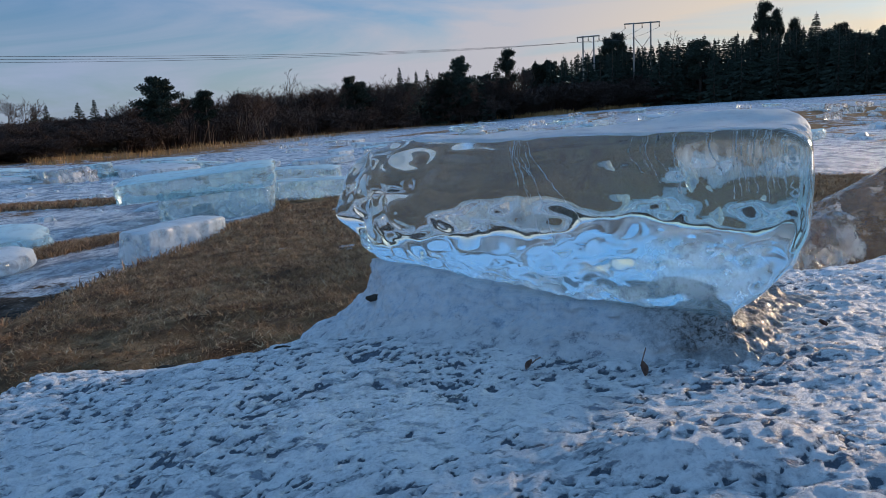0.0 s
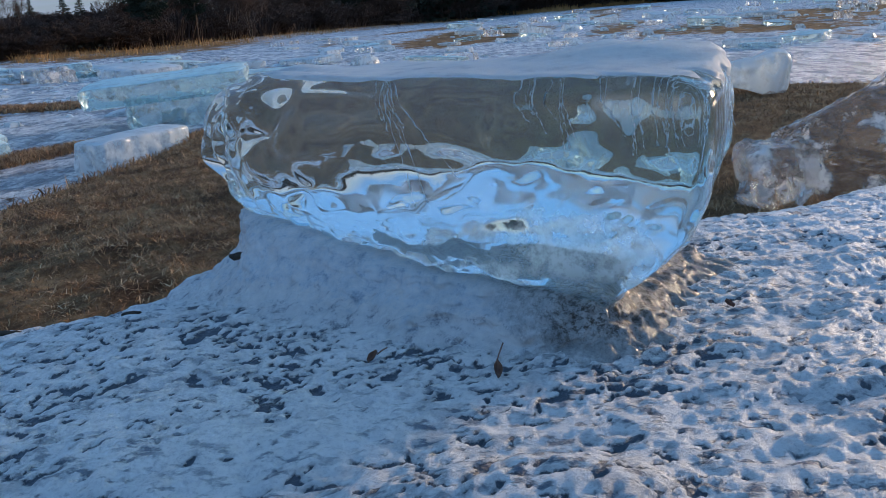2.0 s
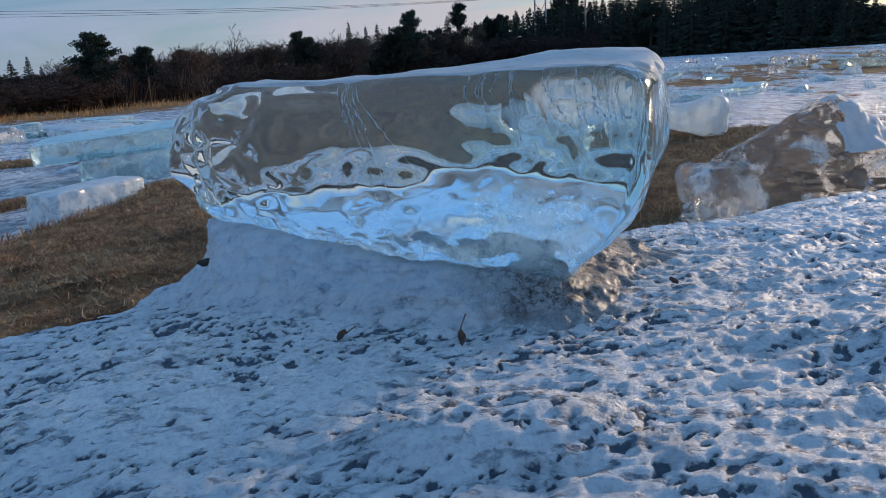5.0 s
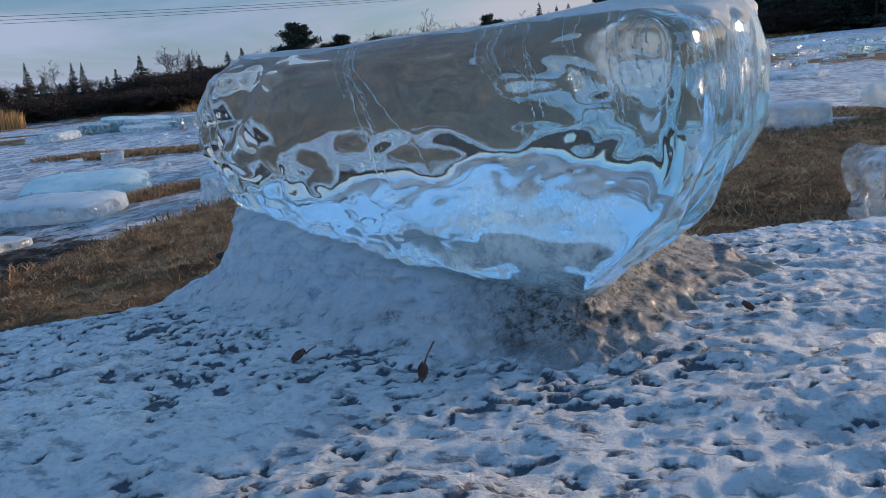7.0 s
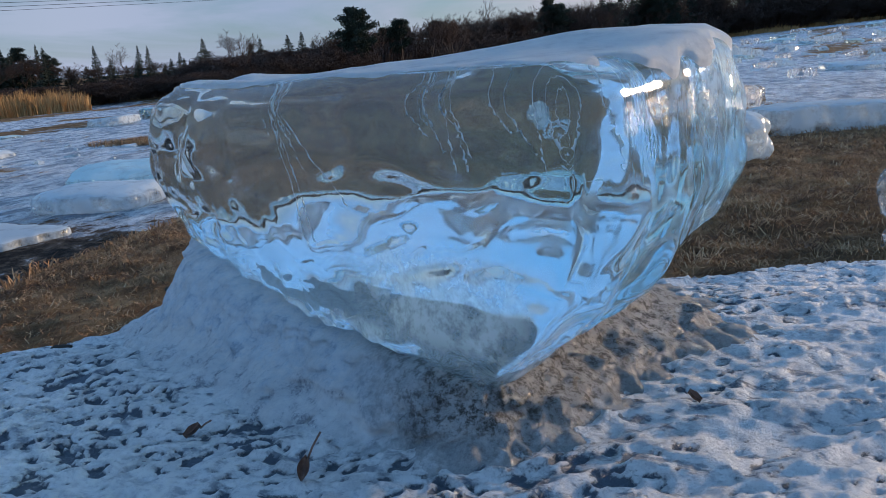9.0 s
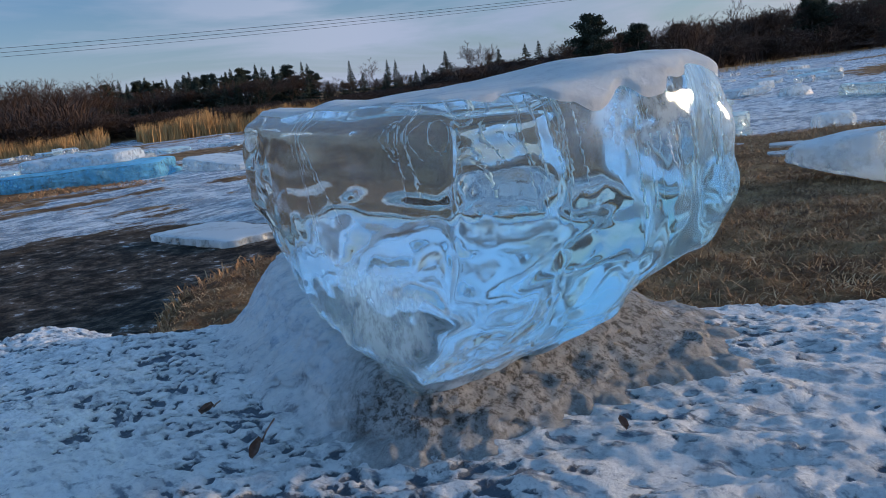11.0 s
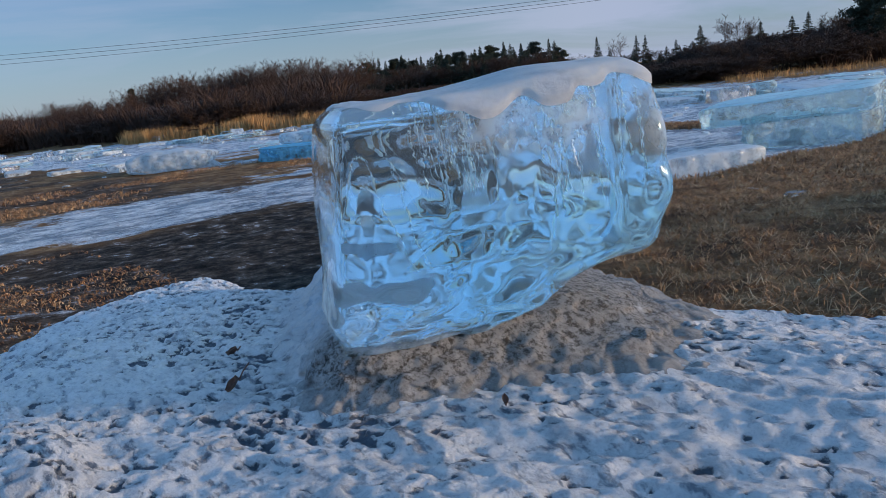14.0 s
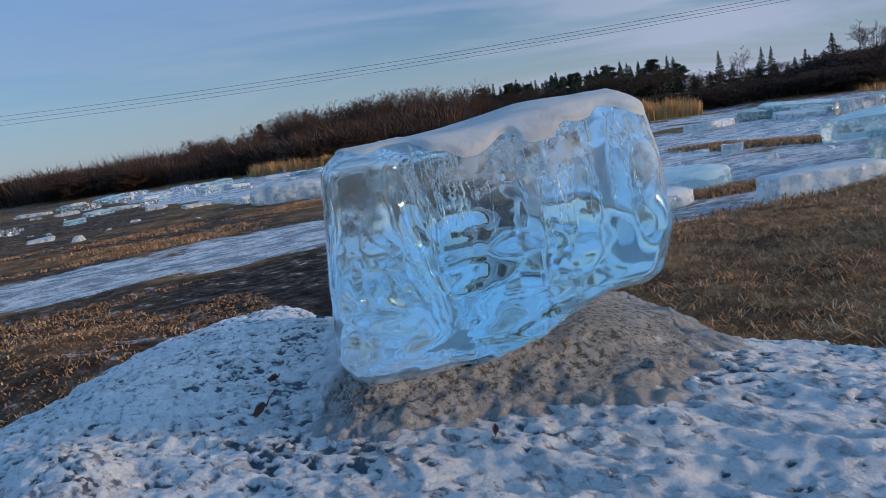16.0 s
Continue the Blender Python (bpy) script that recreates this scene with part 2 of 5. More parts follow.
ICE_CLEAR = ice("clear_lake_ice", (0.84, 0.935, 0.965), 0.008, (0.9, 1.0), False, 0.03, 30.0, haze=0.05)
ICE_BLUE = ice("blue_lake_ice", (0.8, 0.94, 0.96), 0.03, (0.5, 0.72), True, 1.0, 11.0, (0.7, 0.86, 0.87), haze=0.14)
ICE_DEEP = ice("deep_blue_ice", (0.4, 0.8, 0.97), 0.08, (0.4, 0.65), True, 0.4, 10.0, (0.26, 0.68, 0.92), haze=0.25)
ICE_MILKY = ice("milky_ice", (0.8, 0.92, 0.97), 0.15, (0.30, 0.55), True, 0.5, 11.0, (0.74, 0.8, 0.82))
ICE_GLINT = ice("bubbly_clear_ice", (0.99, 0.99, 0.985), 0.005, (0.53, 0.63), False, 0.9, 16.0, (0.98, 0.96, 0.92), haze=0.04)
BUBBLES = plain("trapped_air", [(0.3, (0.75, 0.8, 0.84)), (0.7, (0.95, 0.95, 0.94))], 60.0, 0.3, 0.2, 0.001)
REED = plain("dry_reed", [(0.2, (0.34, 0.17, 0.055)), (0.8, (0.62, 0.37, 0.15))], 0.6, 0.85, 0.2, 0.01)
# near black: the backlit look of the bank is put into the twig colour
TWIG = plain("bare_twigs", [(0.2, (0.022, 0.012, 0.008)), (0.8, (0.07, 0.036, 0.022))], 0.5, 0.9, 0.2, 0.01)
TWIG_RED = plain("reddish_twigs", [(0.2, (0.035, 0.02, 0.014)), (0.8, (0.10, 0.055, 0.036))], 0.5, 0.9, 0.2, 0.01)
BARK = plain("tree_bark", [(0.2, (0.03, 0.022, 0.016)), (0.8, (0.1, 0.07, 0.05))], 5.0, 0.9, 0.5, 0.02)
NEEDLE = plain("dark_needles", [(0.2, (0.008, 0.014, 0.009)), (0.8, (0.03, 0.045, 0.024))], 1.2, 0.85, 0.2, 0.01)
POLE_WOOD = plain("weathered_pole", [(0.2, (0.2, 0.17, 0.14)), (0.8, (0.34, 0.30, 0.26))], 3.0, 0.8, 0.3, 0.01, (1, 1, 0.1))
WIRE = plain("dull_wire", [(0.3, (0.05, 0.05, 0.055)), (0.7, (0.09, 0.09, 0.095))], 3.0, 0.5, 0.1, 0.001)
LEAF = plain("withered_leaf", [(0.3, (0.05, 0.025, 0.017)), (0.5, (0.15, 0.075, 0.05)), (0.7, (0.3, 0.18, 0.13))], 60.0, 0.6, 0.5, 0.002)
STICK = plain("dark_bark_chip", [(0.2, (0.02, 0.015, 0.01)), (0.8, (0.07, 0.05, 0.035))], 40.0, 0.85, 0.5, 0.003)

def lit_through(nt, p, share):
    """Let some light pass: a translucent share of the same colour."""
    glow = nt.nodes.new("ShaderNodeBsdfTranslucent")
    if p.inputs["Base Color"].links:
        nt.links.new(p.inputs["Base Color"].links[0].from_socket, glow.inputs["Color"])
    mix = nt.nodes.new("ShaderNodeMixShader")
    mix.inputs["Fac"].default_value = share
    nt.links.new(p.outputs["BSDF"], mix.inputs[1])
    nt.links.new(glow.outputs["BSDF"], mix.inputs[2])
    nt.links.new(mix.outputs["Shader"], nt.nodes["Material Output"].inputs["Surface"])


FROST, nt, p = material("frost_crust")
nt.links.new(ramp(nt, noise_node(nt, 14, 7, 0.65), [(0.3, (0.66, 0.70, 0.74)), (0.46, (0.88, 0.90, 0.92)), (0.6, (0.96, 0.97, 0.97))]), p.inputs["Base Color"])
p.inputs["Roughness"].default_value = 0.5
bump(nt, p, noise_node(nt, 40, 9, 0.75), 1.0, 0.012)
lit_through(nt, p, 0.45)

DEAD_GRASS, nt, p = material("dead_grass")
geo = nt.nodes.new("ShaderNodeNewGeometry")
patch = noise_node(nt, 8.0, 8, 0.7)
fac = calc(nt, "ADD", span(nt, geo.outputs["Random Per Island"], 0, 1, 0.0, 0.5), span(nt, patch, 0.38, 0.62, -0.14, 0.55))
nt.links.new(ramp(nt, fac, [(0.1, (0.10, 0.052, 0.026)), (0.4, (0.29, 0.142, 0.062)), (0.7, (0.50, 0.29, 0.135)), (0.95, (0.60, 0.43, 0.25))]), p.inputs["Base Color"])
p.inputs["Roughness"].default_value = 0.8

# snow over ice: bare ice in the pits, fine wind-scoured pocks with shade painted in
SNOW, nt, p = material("crusted_snow")
edge = nt.nodes.new("ShaderNodeMath")
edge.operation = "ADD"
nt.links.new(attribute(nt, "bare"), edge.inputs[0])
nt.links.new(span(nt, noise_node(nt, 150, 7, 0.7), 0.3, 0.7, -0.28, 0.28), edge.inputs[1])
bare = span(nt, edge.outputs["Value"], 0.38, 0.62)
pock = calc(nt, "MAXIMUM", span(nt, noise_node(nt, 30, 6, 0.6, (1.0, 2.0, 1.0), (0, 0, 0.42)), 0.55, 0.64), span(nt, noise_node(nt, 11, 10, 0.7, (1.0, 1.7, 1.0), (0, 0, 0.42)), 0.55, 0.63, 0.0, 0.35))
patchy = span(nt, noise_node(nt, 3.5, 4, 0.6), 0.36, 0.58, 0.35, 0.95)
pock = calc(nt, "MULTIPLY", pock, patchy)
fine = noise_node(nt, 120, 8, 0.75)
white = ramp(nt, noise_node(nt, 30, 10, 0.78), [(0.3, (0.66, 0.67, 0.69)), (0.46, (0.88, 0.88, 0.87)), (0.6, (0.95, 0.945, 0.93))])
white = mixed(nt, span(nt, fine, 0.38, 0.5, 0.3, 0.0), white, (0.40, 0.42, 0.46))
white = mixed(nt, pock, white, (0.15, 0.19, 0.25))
dirt = span(nt, noise_node(nt, 170, 4, 0.7), 0.68, 0.76, 0.0, 0.4)
white = mixed(nt, dirt, white, (0.25, 0.23, 0.21))
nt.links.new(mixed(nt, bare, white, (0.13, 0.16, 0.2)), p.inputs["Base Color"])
nt.links.new(span(nt, bare, 0, 1, 0.55, 0.42), p.inputs["Roughness"])
height = nt.nodes.new("ShaderNodeMath")
height.operation = "SUBTRACT"
nt.links.new(fine, height.inputs[0])
nt.links.new(calc(nt, "MULTIPLY", calc(nt, "MAXIMUM", pock, bare), 0.7), height.inputs[1])
bump(nt, p, height.outputs["Value"], 1.0, 0.012)

# grey refrozen slush under the block: glassy grains, cloudy ice and grit
SLUSH, nt, p = material("gritty_refrozen_slush")
grit = span(nt, noise_node(nt, 95, 9, 0.8), 0.47, 0.58, 0.0, 0.9)
grit = calc(nt, "MULTIPLY", grit, calc(nt, "MAXIMUM", attribute(nt, "grit"), 0.07))
base = ramp(nt, noise_node(nt, 26, 14, 0.85), [(0.36, (0.2, 0.22, 0.23)), (0.43, (0.38, 0.40, 0.41)), (0.5, (0.54, 0.55, 0.55)), (0.62, (0.74, 0.73, 0.71))])
base = mixed(nt, span(nt, noise_node(nt, 260, 4, 0.7), 0.55, 0.68, 0.0, 0.4), base, (0.2, 0.22, 0.24))
base = mixed(nt, calc(nt, "MULTIPLY", attribute(nt, "silt"), 0.4), base, (0.46, 0.39, 0.32))
base = mixed(nt, grit, base, (0.05, 0.04, 0.03))
base = mixed(nt, attribute(nt, "crust"), base, ramp(nt, noise_node(nt, 34, 12, 0.8), [(0.36, (0.42, 0.54, 0.66)), (0.46, (0.8, 0.88, 0.94)), (0.58, (0.94, 0.97, 0.99))]))
skirt_edge = nt.nodes.new("ShaderNodeMath")
skirt_edge.operation = "ADD"
nt.links.new(attribute(nt, "skirt"), skirt_edge.inputs[0])
nt.links.new(span(nt, noise_node(nt, 22, 9, 0.7), 0.3, 0.7, -0.5, 0.5), skirt_edge.inputs[1])
snowy = ramp(nt, noise_node(nt, 30, 10, 0.78), [(0.36, (0.3, 0.33, 0.38)), (0.46, (0.84, 0.85, 0.86)), (0.6, (0.95, 0.945, 0.93))])
base = mixed(nt, span(nt, skirt_edge.outputs["Value"], 0.35, 0.65), base, snowy)
nt.links.new(base, p.inputs["Base Color"])
p.inputs["Roughness"].default_value = 0.25
grains = noise_node(nt, 75, 10, 0.78)
bump(nt, p, grains, 0.9, 0.009)
lit_through(nt, p, 0.3)
cloudy = nt.nodes["Material Output"].inputs["Surface"].links[0].from_socket
glass = nt.nodes.new("ShaderNodeBsdfGlass")
glass.inputs["IOR"].default_value, glass.inputs["Roughness"].default_value = 1.31, 0.12
glass.inputs["Color"].default_value = (0.9, 0.92, 0.93, 1)
wave = node(nt, "ShaderNodeBump", Strength=1.0, Distance=0.03)
nt.links.new(noise_node(nt, 48, 8, 0.7), wave.inputs["Height"])
nt.links.new(wave.outputs["Normal"], glass.inputs["Normal"])
both = nt.nodes.new("ShaderNodeMixShader")
nt.links.new(calc(nt, "MAXIMUM", span(nt, noise_node(nt, 22, 9, 0.72), 0.4, 0.55, 0.88, 1.0), grit), both.inputs["Fac"])
nt.links.new(glass.outputs["BSDF"], both.inputs[1])
nt.links.new(cloudy, both.inputs[2])
nt.links.new(both.outputs["Shader"], nt.nodes["Material Output"].inputs["Surface"])

# the river flat: wind-packed snow and ice, dead grass, mud
GROUND, nt, p = material("river_flat")
n1 = noise_node(nt, 1.6, 12, 0.76, (1.0, 0.7, 1.0))
r = node(nt, "ShaderNodeMapRange", From_Min=0.45, From_Max=0.53)
snow0 = nt.nodes.new("ShaderNodeMath")
snow0.operation = "ADD"
nt.links.new(attribute(nt, "snow"), snow0.inputs[0])
nt.links.new(span(nt, n1, 0.25, 0.75, -0.4, 0.4), snow0.inputs[1])
nt.links.new(snow0.outputs["Value"], r.inputs["Value"])
grass = ramp(nt, noise_node(nt, 3.2, 11, 0.75), [(0.36, (0.08, 0.042, 0.022)), (0.5, (0.21, 0.115, 0.055)), (0.63, (0.42, 0.26, 0.13))])
mud = ramp(nt, noise_node(nt, 7, 11, 0.74), [(0.36, (0.008, 0.007, 0.006)), (0.48, (0.04, 0.032, 0.026)), (0.55, (0.11, 0.085, 0.065)), (0.6, (0.16, 0.13, 0.11)), (0.64, (0.6, 0.6, 0.6))])
soil = mixed(nt, attribute(nt, "mud"), grass, mud)
crack = span(nt, noise_node(nt, 3.6, 12, 0.76, (1.0, 0.5, 1.0)), 0.49, 0.55, 0.0, 0.8)
speck = span(nt, noise_node(nt, 15, 9, 0.75, (1.0, 0.7, 1.0)), 0.54, 0.6, 0.0, 0.75)
crack = calc(nt, "MAXIMUM", crack, speck)
pale = ramp(nt, noise_node(nt, 7.0, 10, 0.75, (1.0, 0.4, 1.0)), [(0.36, (0.2, 0.22, 0.25)), (0.47, (0.56, 0.58, 0.61)), (0.6, (0.89, 0.89, 0.88))])
pale = mixed(nt, crack, pale, (0.09, 0.12, 0.165))
nt.links.new(mixed(nt, r.outputs["Result"], soil, pale), p.inputs["Base Color"])
nt.links.new(span(nt, r.outputs["Result"], 0, 1, 0.9, 0.26), p.inputs["Roughness"])
nt.links.new(span(nt, r.outputs["Result"], 0, 1, 0.08, 0.5), p.inputs["Specular IOR Level"])
bump(nt, p, noise_node(nt, 12, 10, 0.75, (1.0, 0.5, 1.0)), 1.0, 0.08)

# ---------------------------------------------------------------- the ground
FLAT = -0.47
TURF = [(-0.5, 1.0), (-1.3, 1.9), (-1.95, 2.65), (-2.15, 3.4), (-2.2, 4.4), (-2.1, 5.1), (-2.1, 6.7), (-2.2, 7.6), (-2.0, 9.0),
        (-2.3, 10.4), (-1.7, 10.9), (-1.1, 9.5), (0.3, 9.6), (1.2, 9.9), (2.05, 9.8), (2.8, 8.3), (3.8, 7.6), (5.5, 7.2), (9, 7.0), (12, 4), (9, -4), (2, -6), (-2, -4), (-1.0, -1.0)]
FLOE = [(-0.95, 1.48), (-0.93, 1.63), (-0.66, 1.68), (-0.46, 1.70), (-0.35, 1.77), (-0.28, 1.9), (-0.15, 1.97), (0.25, 1.94), (0.48, 1.94),
        (0.68, 1.99), (0.89, 2.09), (1.0, 2.16), (1.42, 2.42), (2.2, 2.68), (3.2, 2.6), (3.8, 1.0), (3.3, -1.4), (0.5, -2.2), (-0.7, -1.6), (-0.45, -0.3), (-0.35, 0.4), (-0.55, 0.80), (-0.76, 0.98), (-0.93, 1.2)]
SHORE = [(-140, -60), (-90, -20), (-60, -4), (-50, 4), (-44, 10), (-35, 14), (-29, 20), (-22, 28), (-15.5, 32), (-12.5, 44), (-10, 62), (-5, 84), (8, 106), (36, 122), (90, 128), (220, 90)]
LAND = SHORE + [(900, -100), (900, 900), (-900, 900), (-900, -300)]


def ground_height(x, y):
    turf = inside_distance(x, y, TURF)
    land = inside_distance(x, y, LAND)
    z = FLAT + 0.05 * (fbm(x * 0.5, y * 0.3, 0, 3) - 0.5) + 0.06 * (fbm(x * 1.7, y * 1.1, 0, 4) - 0.5)
    top = -0.13 + 0.055 * np.clip(x, -3, 1) - 0.031 * np.clip(y - 3.2, 0, 8) + 0.05 * (fbm(x * 2.2, y * 2.2, 0, 5) - 0.5) + 0.045 * (fbm(x * 9, y * 9, 0, 6) - 0.5)
    edge = turf + 0.25 * (fbm(x * 1.8, y * 1.8, 0, 7) - 0.5)
    z = z + (top - z) * smooth(-0.14, 0.2, edge)
    hump = np.exp(-(((x + 3.1) / 0.9) ** 2 + ((y - 1.0) / 0.7) ** 2)) * 0.16
    z = z + hump * (turf < 0.3)
    z = z + 1.0 * smooth(25, 115, np.hypot(x, y)) * smooth(-0.02, 0.3, np.arctan2(x, np.maximum(y, 1e-3))) * (y > 0)
    z = z + smooth(-1.5, 9.0, land) * 0.6 + smooth(8, 60, land) * 1.2
    return z


angles = np.radians(np.arange(0, 360, 0.6))
radii = np.concatenate([np.linspace(0.05, 6.0, 110), 6.0 * np.exp(np.linspace(0.012, math.log(2600 / 6.0), 260))])
A, R = np.meshgrid(angles, radii)
gx, gy = (R * np.sin(A)).ravel(), 3.0 + (R * np.cos(A)).ravel()
gz = ground_height(gx, gy)
turf_d = inside_distance(gx, gy, TURF)
land_d = inside_distance(gx, gy, LAND)
# strips of snow and dead grass run along the shore
along = fbm(gx * 0.035 + 3, gy * 0.02, 0, 21) * 0.5 + fbm((gx * 0.96 - gy * 0.26) * 0.32, (gx * 0.26 + gy * 0.96) * 0.05, 0, 22, 5) * 0.9
snow_v = 0.60 + 1.9 * (along - 0.66)
snow_v = snow_v + 0.16 * smooth(5.2, 7.0, gy) * smooth(34, 26, gy) - 0.42 * smooth(23, 28, gy + 3 * (fbm(gx * 0.2, gy * 0.2, 0, 28) - 0.5)) * smooth(52, 40, gy) * smooth(-4, 2, gx) - 0.34 * smooth(13.5, 14.5, gy + 2.5 * (fbm(gx * 0.3, gy * 0.3, 0, 29) - 0.5) + 0.35 * gx) * smooth(19, 17, gy + 0.35 * gx) * smooth(0.42, 0.6, fbm(gx * 0.25, gy * 0.9, 0, 30)) * smooth(4, 1, gx)
west = smooth(-1.0, -2.0, gx) * smooth(6.2, 4.4, gy)
band = smooth(-5.7, -6.3, gx + 0.8 * (fbm(gx, gy * 0.6, 0, 24) - 0.5)) * smooth(-9.0, -8.0, gx + 1.2 * (fbm(gx * 0.7, gy * 0.5, 0, 25) - 0.5)) * smooth(9.5, 8, gy)
snow_v = snow_v * (1 - west) + west * (0.26 + 0.40 * band + 0.25 * (fbm(gx * 0.9, gy * 0.35, 0, 23) - 0.5))
snow_v = snow_v - 0.26 * smooth(-9.5, -12, gx) * smooth(24, 16, gy)
strip = smooth(-9.0, -9.6, gx) * smooth(-12.5, -11.8, gx) * smooth(10, 7, gy)
snow_v = snow_v - 0.5 * strip
snow_v = np.where(turf_d > -0.15, snow_v * smooth(0.12, -0.15, turf_d) + 0.02, snow_v)
snow_v = np.where(land_d > 0, snow_v * smooth(3.5, -0.5, land_d), snow_v)
mud_v = west * smooth(-5.9, -5.4, gx) * smooth(0.9, 2.0, gy + 0.25 * (gx + 4)) * smooth(-0.06, -0.2, turf_d)
mud_v = np.maximum(mud_v, 0.85 * west * smooth(0.36, 0.52, fbm(gx * 0.8, gy * 0.5, 0, 27)) * smooth(0.05, -0.15, turf_d))
verts = np.column_stack([gx, gy, gz])
faces = grid_faces(len(radii), len(angles), True) + [tuple(range(len(angles) - 1, -1, -1))]
me = mesh_from("ground", verts, [f[::-1] for f in faces], GROUND)
add_values(me, "snow", np.clip(snow_v, 0, 1.2))
add_values(me, "mud", np.clip(mud_v, 0, 1))
tagged(new("ground", me), "frozen river flat with packed snow, dead grass strips and mud", "ground", kind="structure")

# the snow-covered floe that carries the block
xs = np.concatenate([np.arange(-1.15, 1.9, 0.0055), np.arange(1.9, 3.9, 0.02)])
ys = np.concatenate([np.arange(-2.3, 0.35, 0.05), np.arange(0.35, 2.5, 0.0055), np.arange(2.5, 2.85, 0.02)])
FX, FY = np.meshgrid(xs, ys)


def floe_parts(x, y):
    d = inside_distance(x, y, FLOE) + 0.05 * (fbm(x * 5, y * 5, 0, 31) - 0.5)
    z = 0.135 - 0.05 * smooth(1.7, 2.6, y) + 0.02 * (fbm(x * 1.6, y * 1.6, 0, 32) - 0.5)
    z = z - 0.085 * smooth(0.1, -0.95, x) ** 1.3
    z = z - 0.045 * smooth(1.45, 1.68, y) * smooth(0.05, -0.3, x) * smooth(-0.95, -0.6, x) - 0.034 * smooth(1.7, 1.9, y) * smooth(0.0, 0.3, x)
    z = z - 0.028 * smooth(1.1, 0.8, y) * smooth(-0.1, -0.3, x)
    z = z + 0.03 * smooth(0.15, 0.9, np.exp(-(((x - 0.30) / 0.16) ** 2 + ((y - 0.88) / 0.075) ** 2)))     # a crusted bump
    z = z + 0.03 * np.exp(-(((x - 0.95) / 0.16) ** 2 + ((y - 1.05) / 0.10) ** 2))
    z = z - 0.06 * smooth(0.25, -0.95, x) * smooth(1.5, 0.6, y)
    u, v = x * 0.92 + y * 0.38, -x * 0.38 + y * 0.92
    right = smooth(0.25, 0.9, x)
    cups = np.abs(fbm(u * 6, v * 19, 0, 33, 2) - 0.5) * 2          # sharp crests between shallow cups
    lump = np.abs(fbm(x * 22, y * 34, 0, 34, 3) - 0.5) * 2
    z = z + (0.009 + 0.016 * right) * (0.35 - cups) + 0.006 * (0.4 - lump) + 0.009 * (0.3 - np.abs(vnoise(x * 42, y * 58, 0, 39) - 0.5)) + 0.006 * (0.3 - np.abs(vnoise(x * 80, y * 100, 0, 55) - 0.5))
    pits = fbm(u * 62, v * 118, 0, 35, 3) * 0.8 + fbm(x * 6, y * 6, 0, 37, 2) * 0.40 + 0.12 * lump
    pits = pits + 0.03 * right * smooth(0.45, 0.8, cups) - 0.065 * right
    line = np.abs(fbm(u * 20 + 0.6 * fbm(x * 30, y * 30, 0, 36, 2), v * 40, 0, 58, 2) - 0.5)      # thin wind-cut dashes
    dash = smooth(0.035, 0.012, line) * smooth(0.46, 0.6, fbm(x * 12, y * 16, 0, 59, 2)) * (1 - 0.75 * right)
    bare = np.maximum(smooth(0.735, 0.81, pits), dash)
    z = z - 0.007 * bare
    edge = smooth(-0.06, 0.05, d)
    z = z * edge + (1 - edge) * -0.62
    melt = np.exp(-(((x - 0.47) / 0.3) ** 2 + ((y - 1.24) / 0.16) ** 2))      # wet rim round the foot of the block
    bare = np.clip(bare * smooth(-0.02, 0.1, d) + 0.4 * melt * smooth(0.42, 0.62, fbm(x * 13, y * 13, 0, 38)), 0, 1)
    return z, bare


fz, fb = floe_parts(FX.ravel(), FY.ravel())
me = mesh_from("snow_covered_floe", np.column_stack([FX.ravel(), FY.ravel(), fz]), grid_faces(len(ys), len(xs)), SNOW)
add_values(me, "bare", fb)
tagged(new("snow_covered_floe", me), "thick floe under crusted snow with dark bare pits", "ice floe", kind="structure")


# ---------------------------------------------------------------- lumpy ice bodies
def loft(rings, around=300, levels=110, soften=16):
    """A closed body through plan outlines at rising heights; returns points (levels, around, 3)."""
    zs = [r[0] for r in rings]
    loops = []
    for _, pts in rings:
        pts = np.array(pts, float)
        n = len(pts)
        t = np.linspace(0, n, around, endpoint=False)
        i, k = np.floor(t).astype(int), (t % 1.0)[:, None]
        a, b, c, d = [pts[(i + o) % n] for o in (-1, 0, 1, 2)]
        tension = 0.24
        m0, m1 = (c - a) * tension, (d - b) * tension
        loops.append((2 * k ** 3 - 3 * k ** 2 + 1) * b + (k ** 3 - 2 * k ** 2 + k) * m0 + (-2 * k ** 3 + 3 * k ** 2) * c + (k ** 3 - k ** 2) * m1)
    loops = np.array(loops)
    out = []
    for z in np.linspace(zs[0], zs[-1], levels):
        i = min(max(np.searchsorted(zs, z) - 1, 0), len(zs) - 2)
        k = (z - zs[i]) / (zs[i + 1] - zs[i])
        k = k * k * (3 - 2 * k) * 0.5 + k * 0.5
        ring = loops[i] * (1 - k) + loops[i + 1] * k
        out.append(np.column_stack([ring, np.full(around, z)]))
    out = np.array(out)
    for _ in range(soften):
        out[1:-1, :, :2] = (out[:-2, :, :2] + 2 * out[1:-1, :, :2] + out[2:, :, :2]) / 4
    return out


